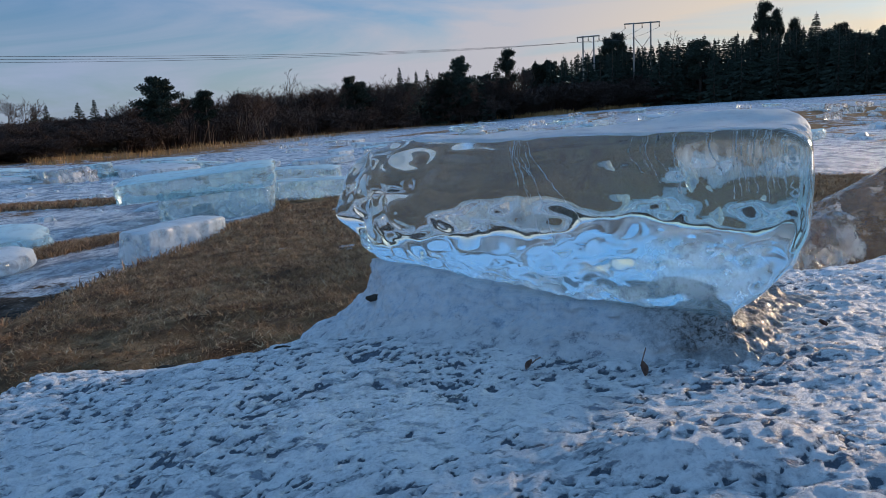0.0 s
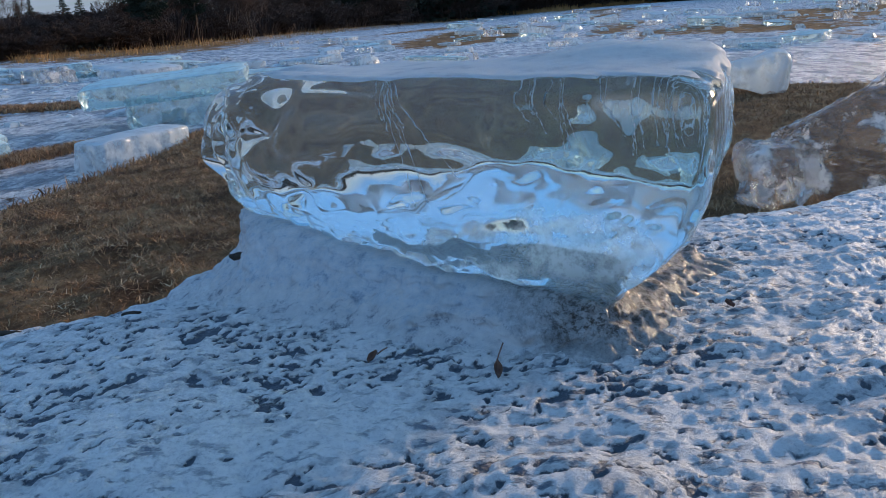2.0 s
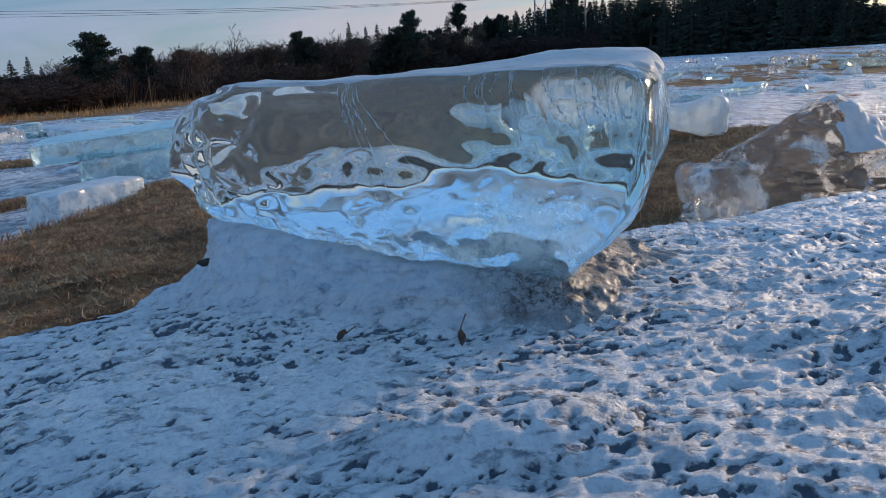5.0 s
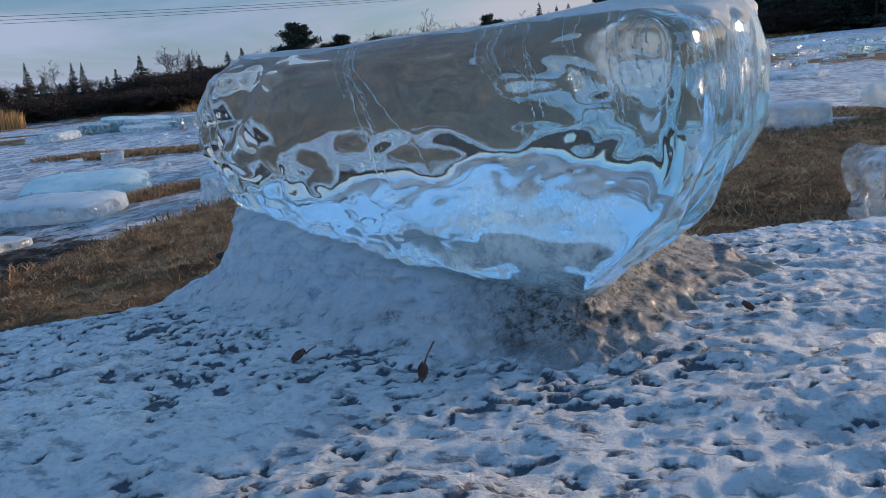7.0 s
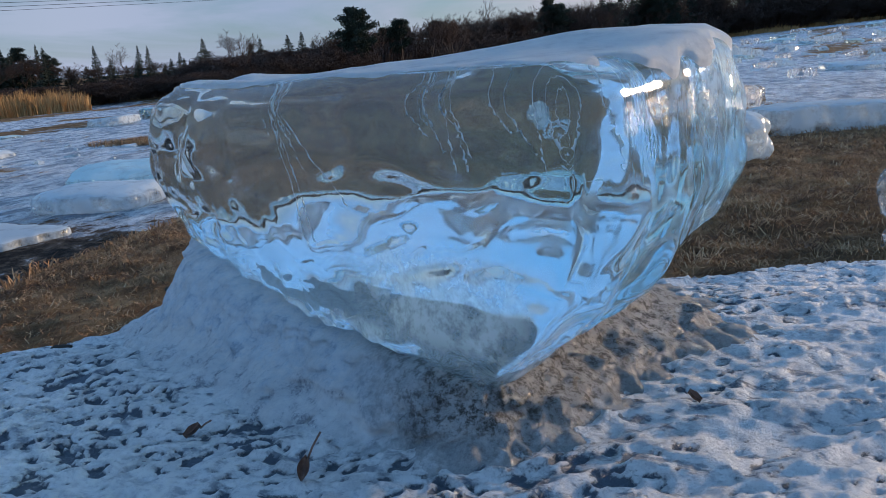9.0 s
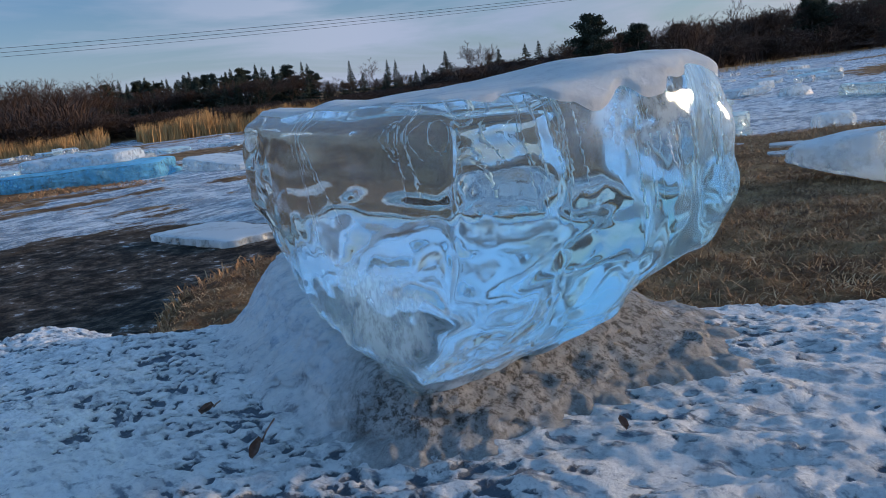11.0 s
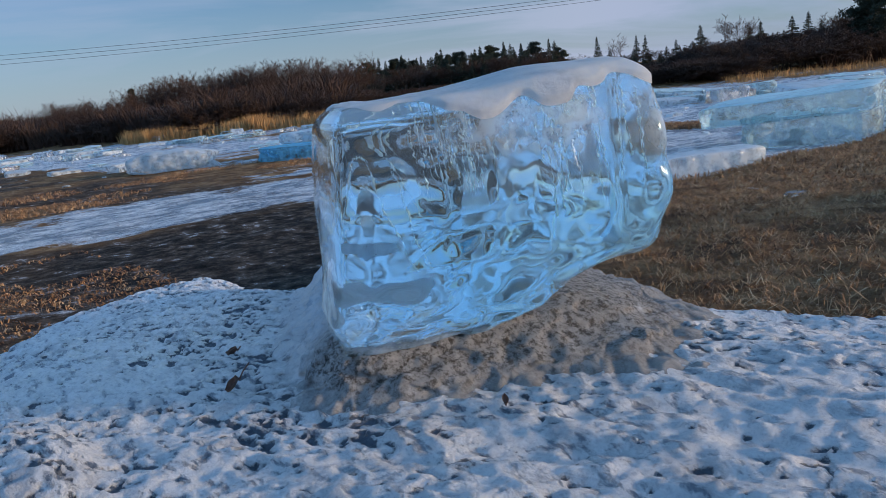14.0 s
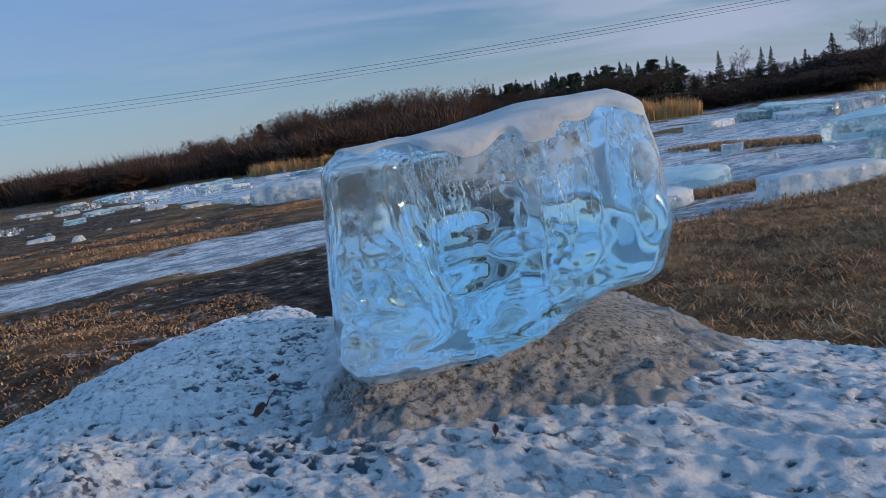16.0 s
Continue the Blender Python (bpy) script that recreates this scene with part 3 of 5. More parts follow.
def capped(points, shrink=14):
    """Close a loft above and below with shrinking rings; returns points and faces of the whole shell."""
    bottom, top = points[0], points[-1]
    cb, ct = bottom.mean(0), top.mean(0)
    lows = [cb + (bottom - cb) * k for k in np.linspace(0.02, 1, shrink, endpoint=False)]
    highs = [ct + (top - ct) * k for k in np.linspace(1, 0.02, shrink + 1)[1:]]
    allp = np.array(lows + list(points) + highs)
    rows, cols = allp.shape[:2]
    return allp, grid_faces(rows, cols, True) + [tuple(range(cols))[::-1], tuple(range((rows - 1) * cols, rows * cols))]


BLOCK = [
    (0.196, [(-0.10, 1.66), (0.04, 1.55), (0.27, 1.37), (0.455, 1.245), (0.52, 1.39), (0.49, 1.43), (0.38, 1.46), (0.22, 1.53), (0.0, 1.64)]),
    (0.236, [(-0.18, 1.72), (-0.05, 1.58), (0.23, 1.35), (0.487, 1.213), (0.59, 1.42), (0.58, 1.51), (0.45, 1.58), (0.29, 1.66), (-0.03, 1.76)]),
    (0.292, [(-0.22, 1.78), (-0.12, 1.62), (0.18, 1.385), (0.527, 1.20), (0.65, 1.44), (0.69, 1.565), (0.58, 1.695), (0.355, 1.825), (-0.08, 1.875)]),
    (0.35, [(-0.245, 1.77), (-0.14, 1.615), (0.16, 1.39), (0.545, 1.195), (0.67, 1.42), (0.715, 1.565), (0.59, 1.70), (0.36, 1.83), (-0.08, 1.88)]),
    (0.42, [(-0.235, 1.74), (-0.13, 1.60), (0.16, 1.395), (0.55, 1.20), (0.665, 1.41), (0.715, 1.56), (0.60, 1.69), (0.37, 1.81), (-0.08, 1.84)]),
    (0.475, [(-0.195, 1.71), (-0.10, 1.585), (0.175, 1.395), (0.55, 1.203), (0.66, 1.41), (0.70, 1.555), (0.60, 1.67), (0.36, 1.78), (-0.06, 1.79)]),
    (0.493, [(-0.17, 1.70), (-0.09, 1.59), (0.18, 1.403), (0.545, 1.212), (0.65, 1.412), (0.69, 1.552), (0.59, 1.66), (0.355, 1.77), (-0.05, 1.78)]),
    (0.503, [(-0.14, 1.69), (-0.07, 1.60), (0.19, 1.42), (0.525, 1.24), (0.635, 1.42), (0.665, 1.54), (0.57, 1.645), (0.35, 1.75), (-0.04, 1.76)]),
]


def block_relief(P):
    x, y, z = P[..., 0], P[..., 1], P[..., 2]
    # the crown leans: higher at the far right, lower at the thin end
    lift = smooth(0.30, 0.5, z)
    z = z + lift * (0.026 * np.exp(-(((x - 0.57) / 0.20) ** 2 + ((y - 1.58) / 0.16) ** 2)) + 0.004 * (x - 0.15))
    z = z + 0.028 * smooth(0.30, -0.12, x) * smooth(0.29, 0.2, z)
    z = z + 0.016 * smooth(0.205, 0.26, z) * smooth(0.42, 0.33, z) * ripple(x * 7, y * 7, z * 3, 78, 2)
    c = np.array([0.24, 1.57, 0.36])
    n = np.stack([x - c[0], (y - c[1]) * 1.6, (z - c[2]) * 1.6], -1)
    n /= np.linalg.norm(n, axis=-1, keepdims=True) + 1e-6
    thin = smooth(0.12, -0.15, x)
    flank = smooth(0.45, 0.65, x + 0.3 * (y - 1.3))
    low = smooth(0.30, 0.22, z)
    front = smooth(0.42, 0.25, x) * smooth(1.75, 1.62, y + 0.55 * (x - 0.1))
    h = 0.027 * thin * ripple(x * 12, y * 12, z * 12, 41, 2)
    back = smooth(1.62, 1.74, y - 0.25 * (0.2 - x))
    h = h + 0.007 * back * ripple(x * 9, y * 9, z * 9, 46, 2) + 0.011 * back * smooth(0.37, 0.29, z) * ripple(x * 10, y * 10, z * 12, 70, 2) + 0.010 * back * smooth(0.2, 0.55, ripple(x * 11, y * 11, z * 9, 56, 1))
    h = h + 0.014 * flank * ripple(x * 6, y * 9, z * 2.6, 42, 1) + 0.0022 * flank * smooth(0.485, 0.43, z) * ripple(x * 20, y * 24, z * 4, 40, 2)
    h = h + 0.012 * low * ripple(x * 11, y * 11, z * 17, 43, 2) + 0.008 * low * front * ripple(x * 32, y * 32, z * 36, 50, 3)
    h = h + 0.0045 * (1 + flank) * ripple(x * 5, y * 5, z * 5, 44, 1) + 0.0045 * smooth(0.38, 0.29, z) * (1 - 0.6 * flank) * ripple(x * 16, y * 16, z * 16, 57, 2) + 0.0005 * ripple(x * 34, y * 34, z * 18, 45, 1)
    Q = np.stack([x, y, z], -1) + n * h[..., None]
    return Q


block = new("clear_ice_block")
tagged(block, "large clear ice block with frosted top on a slush pillar", "ice block")
shell, faces = capped(loft(BLOCK))
shell = block_relief(shell)
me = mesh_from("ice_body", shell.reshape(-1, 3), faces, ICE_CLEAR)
sx, sy, sz = shell.reshape(-1, 3).T
milk = smooth(0.225, 0.195, sz) * smooth(0.35, 0.6, fbm(sx * 9, sy * 9, sz * 14, 47)) * 0.7
milk = np.maximum(milk, 0.8 * np.exp(-(((sx - 0.45) / 0.07) ** 2 + ((sy - 1.25) / 0.10) ** 2 + ((sz - 0.235) / 0.045) ** 2)) * smooth(0.3, 0.5, fbm(sx * 14, sy * 14, sz * 14, 48)))
milk = np.maximum(milk, 0.75 * smooth(0.265, 0.225, sz) * smooth(0.45, 0.3, sx) * smooth(1.8, 1.7, sy + 0.55 * (sx - 0.1)) * smooth(0.45, 0.62, fbm(sx * 16, sy * 16, sz * 20, 54)))
milk = np.maximum(milk, 0.55 * smooth(0.5, 0.68, sx + 0.3 * (sy - 1.3)) * smooth(0.36, 0.46, sz) * smooth(0.42, 0.68, fbm(sx * 5, sy * 8, sz * 6, 49)))
milk = np.maximum(milk, 0.62 * np.exp(-(((sx - 0.42) / 0.12) ** 4 + ((sy - 1.24) / 0.11) ** 4 + ((sz - 0.28) / 0.055) ** 4)) * smooth(0.52, 0.47, sx + 0.35 * (sy - 1.25)))
milk = np.maximum(milk, 0.7 * np.exp(-(((sx - 0.64) / 0.09) ** 2 + ((sy - 1.45) / 0.15) ** 2 + ((sz - 0.475) / 0.04) ** 2)) * smooth(0.25, 0.5, fbm(sx * 12, sy * 12, sz * 10, 69)))
add_values(me, "milk", np.clip(milk, 0, 1))
# "deep" paints the sky's blue into the flank and the lower part
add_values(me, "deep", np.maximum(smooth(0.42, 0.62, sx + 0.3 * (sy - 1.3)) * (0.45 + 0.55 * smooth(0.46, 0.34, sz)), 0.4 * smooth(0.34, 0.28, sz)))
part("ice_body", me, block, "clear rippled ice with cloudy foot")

# frost on the crown: a thin crust that runs over the rim in lobes
from mathutils.bvhtree import BVHTree
tree = BVHTree.FromPolygons([tuple(v) for v in shell.reshape(-1, 3)], faces)


def drop(x, y, z0=2.0):
    hit = tree.ray_cast(Vector((x, y, z0)), Vector((0, 0, -1)))
    return hit[0].z if hit[0] else None


rows, cols = shell.shape[:2]
rim = shell[rows - 16]
lobes = fbm(rim[:, 0] * 8, rim[:, 1] * 8, 0, 51, 2) * 0.7 + fbm(rim[:, 0] * 19, rim[:, 1] * 19, 3, 52, 2) * 0.3
first = rows - 14.8 - (2.0 + 9 * smooth(0.36, 0.56, rim[:, 0] + 0.25 * (rim[:, 1] - 1.3))) * smooth(0.44, 0.62, lobes) + 2.0 * smooth(0.45, 0.25, lobes)
steps = 30
crust = np.zeros((steps, cols, 3))
for i in range(steps):
    at = first + (rows - 1 - first) * (i / (steps - 1))
    lo = np.clip(np.floor(at).astype(int), 0, rows - 2)
    k = (at - lo)[:, None]
    crust[i] = shell[lo, np.arange(cols)] * (1 - k) + shell[lo + 1, np.arange(cols)] * k
away = crust - np.array([0.25, 1.55, 0.40])
away /= np.linalg.norm(away, axis=-1, keepdims=True)
away[..., 2] = np.maximum(away[..., 2], 0.5)
swell = 0.0015 + smooth(0, 4, np.arange(steps))[:, None] * (0.001 + 0.007 * fbm(crust[..., 0] * 16, crust[..., 1] * 16, 0, 53))
crust = crust + away * swell[..., None]
me = mesh_from("frost_crust", crust.reshape(-1, 3), grid_faces(steps, cols, True) + [tuple(range((steps - 1) * cols, steps * cols))], FROST)
part("frost_crust", me, block, "white wind-packed frost")


def tube(path, radius, sides=5):
    """A thin crooked rod along a path; radius per point or one number."""
    path = [Vector(q) for q in path]
    rad = radius if hasattr(radius, "__len__") else [radius] * len(path)
    vs, fs = [], []
    for i, q in enumerate(path):
        d = (path[min(i + 1, len(path) - 1)] - path[max(i - 1, 0)]).normalized()
        a = d.orthogonal().normalized()
        b = d.cross(a)
        for s in range(sides):
            w = 2 * math.pi * s / sides
            vs.append(q + (a * math.cos(w) + b * math.sin(w)) * rad[i])
    for i in range(len(path) - 1):
        for s in range(sides):
            t2 = (s + 1) % sides
            fs.append((i * sides + s, i * sides + t2, (i + 1) * sides + t2, (i + 1) * sides + s))
    fs += [tuple(range(sides))[::-1], tuple(range((len(path) - 1) * sides, len(path) * sides))]
    return vs, fs


def joined(pieces):
    vs, fs = [], []
    for v, f in pieces:
        o = len(vs)
        vs += list(v)
        fs += [tuple(i + o for i in q) for q in f]
    return vs, fs


# strings of trapped air that hang from the crown
rng = random.Random(5)
for (cx, cy, count, long, tilt) in ((0.14, 1.55, 5, 0.10, 0.05), (0.17, 1.52, 3, 0.19, 0.14), (0.36, 1.46, 5, 0.08, 0.06), (0.44, 1.40, 5, 0.09, 0.05), (0.54, 1.40, 6, 0.11, 0.03), (0.60, 1.50, 7, 0.12, 0.03), (0.58, 1.33, 6, 0.10, 0.02), (0.64, 1.46, 7, 0.13, 0.02), (0.66, 1.56, 5, 0.10, 0.02)):
    pieces = []
    for _ in range(count):
        x, y = cx + rng.uniform(-0.03, 0.03), cy + rng.uniform(-0.04, 0.04)
        top = (drop(x, y) or 0.5) - 0.025
        steps = 26
        span_z = long * rng.uniform(0.5, 1.15)
        path, dx = [], rng.uniform(0.2, 1.0) * tilt
        for s in range(steps):
            path.append((x + dx * s / steps + rng.uniform(-0.0016, 0.0016), y + rng.uniform(-0.0016, 0.0016), top - span_z * s / steps + rng.uniform(-0.002, 0.002)))
        pieces.append(tube(path, [rng.choice((0.0002, 0.0002, 0.0005, 0.0016)) for _ in path], 4))
    v, f = joined(pieces)
    part("air_trail", mesh_from("air_trail", v, f, BUBBLES), block, "strings of trapped white air bubbles")

# the pillar of refrozen slush
PILLAR = [
    (0.06, [(-0.36, 1.74), (-0.25, 1.43), (0.05, 1.21), (0.36, 1.08), (0.56, 1.07), (0.74, 1.26), (0.95, 1.50), (0.86, 1.80), (0.40, 1.96), (-0.22, 1.96)]),
    (0.125, [(-0.235, 1.73), (-0.16, 1.48), (0.06, 1.315), (0.37, 1.165), (0.505, 1.165), (0.64, 1.34), (0.81, 1.53), (0.72, 1.74), (0.38, 1.90), (-0.20, 1.91)]),
    (0.155, [(-0.19, 1.73), (-0.125, 1.55), (0.12, 1.36), (0.38, 1.215), (0.488, 1.225), (0.595, 1.39), (0.69, 1.57), (0.60, 1.72), (0.32, 1.85), (-0.16, 1.87)]),
    (0.180, [(-0.18, 1.73), (-0.115, 1.575), (0.15, 1.375), (0.39, 1.235), (0.472, 1.25), (0.555, 1.43), (0.62, 1.59), (0.53, 1.69), (0.29, 1.80), (-0.14, 1.83)]),
    (0.200, [(-0.18, 1.73), (-0.105, 1.59), (0.18, 1.378), (0.40, 1.25), (0.462, 1.27), (0.53, 1.45), (0.585, 1.59), (0.48, 1.66), (0.27, 1.74), (-0.11, 1.80)]),
    (0.212, [(-0.17, 1.72), (-0.08, 1.61), (0.20, 1.41), (0.39, 1.29), (0.44, 1.31), (0.50, 1.46), (0.55, 1.57), (0.45, 1.62), (0.26, 1.70), (-0.08, 1.77)]),
]
shell2, faces2 = capped(loft(PILLAR, 460, 90, 3), 6)
x, y, z = shell2[..., 0], shell2[..., 1], shell2[..., 2]
n = np.stack([x - 0.25, (y - 1.6) * 1.5, np.zeros_like(x)], -1)
n /= np.linalg.norm(n, axis=-1, keepdims=True) + 1e-6
h = 0.014 * (fbm(x * 11, y * 11, z * 20, 61, 4) - 0.5) * 2 + 0.016 * (fbm(x * 42, y * 42, z * 55, 62, 5) - 0.5) * 2
shell2 = shell2 + n * h[..., None]
shell2[..., 2] += 0.030 * smooth(0.30, -0.12, x) * smooth(0.12, 0.2, z)
shell2[..., 2] += (0.012 * (fbm(x * 26, y * 26, z * 26, 63, 3) - 0.5) * 2 + 0.006 * (fbm(x * 70, y * 70, z * 70, 64, 2) - 0.5) * 2) * smooth(0.19, 0.15, z)
me = mesh_from("slush_pillar", shell2.reshape(-1, 3), faces2, SLUSH)
add_values(me, "silt", smooth(0.30, 0.58, x + 0.45 * (y - 1.3)).ravel())
add_values(me, "grit", (smooth(0.13, 0.17, z + 0.03 * (fbm(x * 9, y * 9, 0, 66) - 0.5)) * smooth(0.15, 0.42, x)).ravel())
add_values(me, "crust", (smooth(0.34, 0.12, x + 0.25 * (y - 1.4) + 0.25 * (fbm(x * 7, y * 7, z * 7, 67) - 0.5)) * smooth(0.25, 0.205, z + 0.05 * (fbm(x * 18, y * 18, z * 18, 68) - 0.5))).ravel())
add_values(me, "skirt", (smooth(0.065, 0.0, shell2[..., 2] - floe_parts(shell2[..., 0].ravel(), shell2[..., 1].ravel())[0].reshape(z.shape)) * (0.2 + 0.8 * smooth(0.45, 0.2, x))).ravel())
tagged(new("slush_pillar", me), "grey gritty pillar of refrozen slush under the ice block", "ice pillar")

# ---------------------------------------------------------------- ice slabs and floes
def slab_mesh(name, lx, ly, lz, mat, seed, rough=0.12, cut=7.0, res=26, skew=0.0, taper=0.0):
    """A broken slab of ice: rounded box with chipped, melted edges, standing on z = 0."""
    n = res
    u = np.linspace(-1, 1, n)
    vs, fs = [], []
    for axis in range(3):
        for sgn in (-1, 1):
            o = len(vs)
            for a in u:
                for b in u:
                    q = [0, 0, 0]
                    q[axis], q[(axis + 1) % 3], q[(axis + 2) % 3] = sgn, a, b
                    vs.append(q)
            for i in range(n - 1):
                for j in range(n - 1):
                    f = (o + i * n + j, o + (i + 1) * n + j, o + (i + 1) * n + j + 1, o + i * n + j + 1)
                    fs.append(f if sgn > 0 else f[::-1])
    P = np.array(vs, float)
    r = (np.abs(P) ** cut).sum(1) ** (1 / cut)
    P = P / r[:, None]
    half = np.array([lx, ly, lz]) / 2
    Q = P * half
    big = 1.2 / max(lx, ly)
    wob = fbm(Q[:, 0] * big * 2 + seed, Q[:, 1] * big * 2, Q[:, 2] * big * 2, seed, 3) - 0.5
    fine = fbm(Q[:, 0] * 9 / max(lx, 0.5), Q[:, 1] * 9 / max(lx, 0.5), Q[:, 2] * 9, seed + 3, 3) - 0.5
    Q[:, :2] *= (1 + rough * 3.2 * wob + rough * fine)[:, None]
    side = fbm(Q[:, 0] * 14, Q[:, 1] * 14, Q[:, 2] * 5, seed + 7, 2) - 0.5
    Q[:, :2] += P[:, :2] * (side * 0.05 * min(lx, 1.5))[:, None]
    Q[:, 2] += lz * rough * 1.5 * (fbm(Q[:, 0] * 3 / max(lx, 0.6), Q[:, 1] * 3 / max(lx, 0.6), 0, seed + 9, 3) - 0.5) * (P[:, 2] > 0)
    Q[:, 2] *= 1 + taper * P[:, 0]
    Q[:, 0] += skew * P[:, 2] * lz
    Q[:, 2] -= Q[:, 2].min()
    me = mesh_from(name, Q, fs, mat)
    b = bmesh.new()
    b.from_mesh(me)
    bmesh.ops.remove_doubles(b, verts=b.verts, dist=1e-4)
    b.to_mesh(me)
    b.free()
    me.polygons.foreach_set("use_smooth", [True] * len(me.polygons))
    return me


def ground_at(x, y):
    return float(ground_height(np.array([x]), np.array([y]))[0])


def slab(x, y, size, turn, mat, seed, label, lift=0.0, tip=(0, 0), name="ice_slab", z=None, group="", **kw):
    ob = new(name, slab_mesh(name, *size, mat, seed, **kw))
    ob.matrix_world = pose(x, y, (ground_at(x, y) if z is None else z) - 0.02 + lift, tip[0], tip[1], turn)
    return tagged(ob, label, "ice slab", group)


slab(-2.75, 9.3, (1.3, 0.75, 0.36), 8, ICE_BLUE, 3, "pale blue slab under a larger slab", z=-0.48, cut=12, rough=0.06)
slab(-3.0, 9.35, (1.85, 0.9, 0.25), 12, ICE_BLUE, 5, "pale turquoise ice slab with frosted top lying on another", z=-0.17, tip=(3, -4), cut=12, rough=0.07)
slab(-2.34, 6.55, (1.0, 0.34, 0.3), 66, ICE_MILKY, 8, "milky white ice slab beside the turf edge", z=-0.50, cut=12, rough=0.05)
slab(-1.75, 10.75, (1.35, 0.6, 0.3), -8, ICE_BLUE, 9, "greenish clear ice slab on dead grass", z=-0.47, cut=12, rough=0.07)
slab(-2.95, 13.2, (2.3, 0.9, 0.34), -4, ICE_BLUE, 12, "clear ice slab behind the greenish one", z=-0.47)
slab(-4.25, 6.95, (1.15, 0.8, 0.22), 30, ICE_BLUE, 15, "blue lens-shaped floe among grass tufts", z=-0.46, tip=(6, 0), cut=3.5)
slab(-3.85, 5.95, (1.0, 0.8, 0.2), 10, ICE_MILKY, 17, "pale rounded floe on the snow", z=-0.48, cut=3.5)
slab(-3.85, 4.7, (1.15, 0.6, 0.07), -10, ICE_MILKY, 18, "thin pale ice plate on mud", z=-0.45)
slab(-11.5, 8.75, (2.8, 1.7, 0.34), 38, ICE_DEEP, 19, "deep blue slab under a white one", z=-0.5)
slab(-11.75, 8.75, (1.7, 1.3, 0.22), 36, ICE_MILKY, 22, "snow-topped slab stacked on a deep blue slab", z=-0.17)
slab(-9.6, 10.0, (1.3, 0.9, 0.22), 10, ICE_MILKY, 24, "pale slab beside the stacked pair", z=-0.5, tip=(0, 8))
slab(0.72, 5.0, (0.95, 0.55, 0.24), -30, ICE_MILKY, 26, "milky pointed ice chunk lying on dead grass", rough=0.2, cut=3.5, taper=0.5)
slab(1.70, 6.4, (0.8, 0.45, 0.22), 14, ICE_MILKY, 28, "flat milky ice block on dead grass", cut=8, z=-0.2)
slab(2.42, 9.75, (0.42, 0.35, 0.17), 20, ICE_GLINT, 30, "clear ice chunk at the turf edge")
slab(1.37, 9.0, (0.6, 0.42, 0.26), -20, ICE_GLINT, 33, "clear rounded ice chunk on dead grass", cut=4.5)
slab(2.78, 6.8, (0.54, 0.36, 0.27), -28, ICE_MILKY, 35, "white pointed lump of ice on dead grass", rough=0.16, cut=5, taper=0.55)
slab(-0.02, 10.0, (0.42, 0.36, 0.27), 15, ICE_MILKY, 37, "small white ice lump on snow", cut=3.5)
slab(-0.88, 8.2, (0.8, 0.2, 0.03), 42, ICE_MILKY, 38, "thin white ice plate on grass")
slab(-0.02, 6.85, (0.3, 0.2, 0.04), 24, ICE_MILKY, 40, "thin ice shard on dead grass")
slab(-0.12, 7.4, (0.26, 0.18, 0.05), 10, ICE_MILKY, 44, "thin ice shard on dead grass")
slab(2.3, 6.7, (0.26, 0.14, 0.03), -10, ICE_MILKY, 46, "thin ice plate on dead grass")
slab(-13.9, 6.3, (1.5, 0.9, 0.4), 55, ICE_MILKY, 41, "white lump of ice beside a grass strip", cut=3.5, rough=0.2)
slab(-1.05, 5.0, (0.16, 0.07, 0.02), 12, ICE_MILKY, 42, "small ice splinter on dead grass")
slab(-0.62, 4.6, (0.09, 0.08, 0.05), 0, ICE_GLINT, 43, "small clear ice pebble on dead grass")

# the glinting chunk behind the rim of the floe
CHUNK = [
    (-0.12, [(1.36, 2.76), (1.75, 2.70), (2.25, 2.88), (2.30, 3.20), (1.80, 3.40), (1.42, 3.15)]),
    (0.02, [(1.35, 2.80), (1.75, 2.70), (2.22, 2.88), (2.24, 3.16), (1.80, 3.34), (1.40, 3.12)]),
    (0.12, [(1.38, 2.84), (1.75, 2.74), (2.13, 2.90), (2.14, 3.12), (1.80, 3.26), (1.44, 3.08)]),
    (0.20, [(1.52, 2.88), (1.76, 2.80), (2.05, 2.92), (2.05, 3.08), (1.82, 3.18), (1.58, 3.04)]),
    (0.27, [(1.64, 2.91), (1.76, 2.86), (1.92, 2.93), (1.92, 3.03), (1.78, 3.10), (1.66, 3.02)]),
    (0.325, [(1.76, 2.94), (1.79, 2.92), (1.83, 2.94), (1.83, 2.99), (1.79, 3.02), (1.76, 2.99)]),
]
shell3, faces3 = capped(loft(CHUNK, 150, 80), 8)
x, y, z = shell3[..., 0], shell3[..., 1], shell3[..., 2]
n = np.stack([x - 1.82, y - 3.02, z - 0.05], -1)
n /= np.linalg.norm(n, axis=-1, keepdims=True) + 1e-6
h = 0.030 * ripple(x * 6, y * 6, z * 7, 81, 2) + 0.034 * ripple(x * 15, y * 15, z * 15, 82, 3) * (0.3 + 0.7 * smooth(0.2, 0.05, z)) + 0.008 * ripple(x * 46, y * 46, z * 46, 84, 2) * smooth(0.22, 0.02, z)
shell3 = shell3 + n * h[..., None]
chunk = tagged(new("ice_chunk"), "bubbly clear ice chunk with a snowy ridge", "ice chunk")
part("ice_body", mesh_from("ice_body", shell3.reshape(-1, 3), faces3, ICE_GLINT), chunk, "clear ice full of bubbles")
cap = shell3[-42:, :75] + np.array([0.01, -0.006, 0.006])
keep = grid_faces(cap.shape[0], cap.shape[1])
lie = fbm(cap[..., 0] * 9, cap[..., 1] * 9, cap[..., 2] * 9, 83).ravel() + 1.2 * (cap[..., 0].ravel() - 1.86)
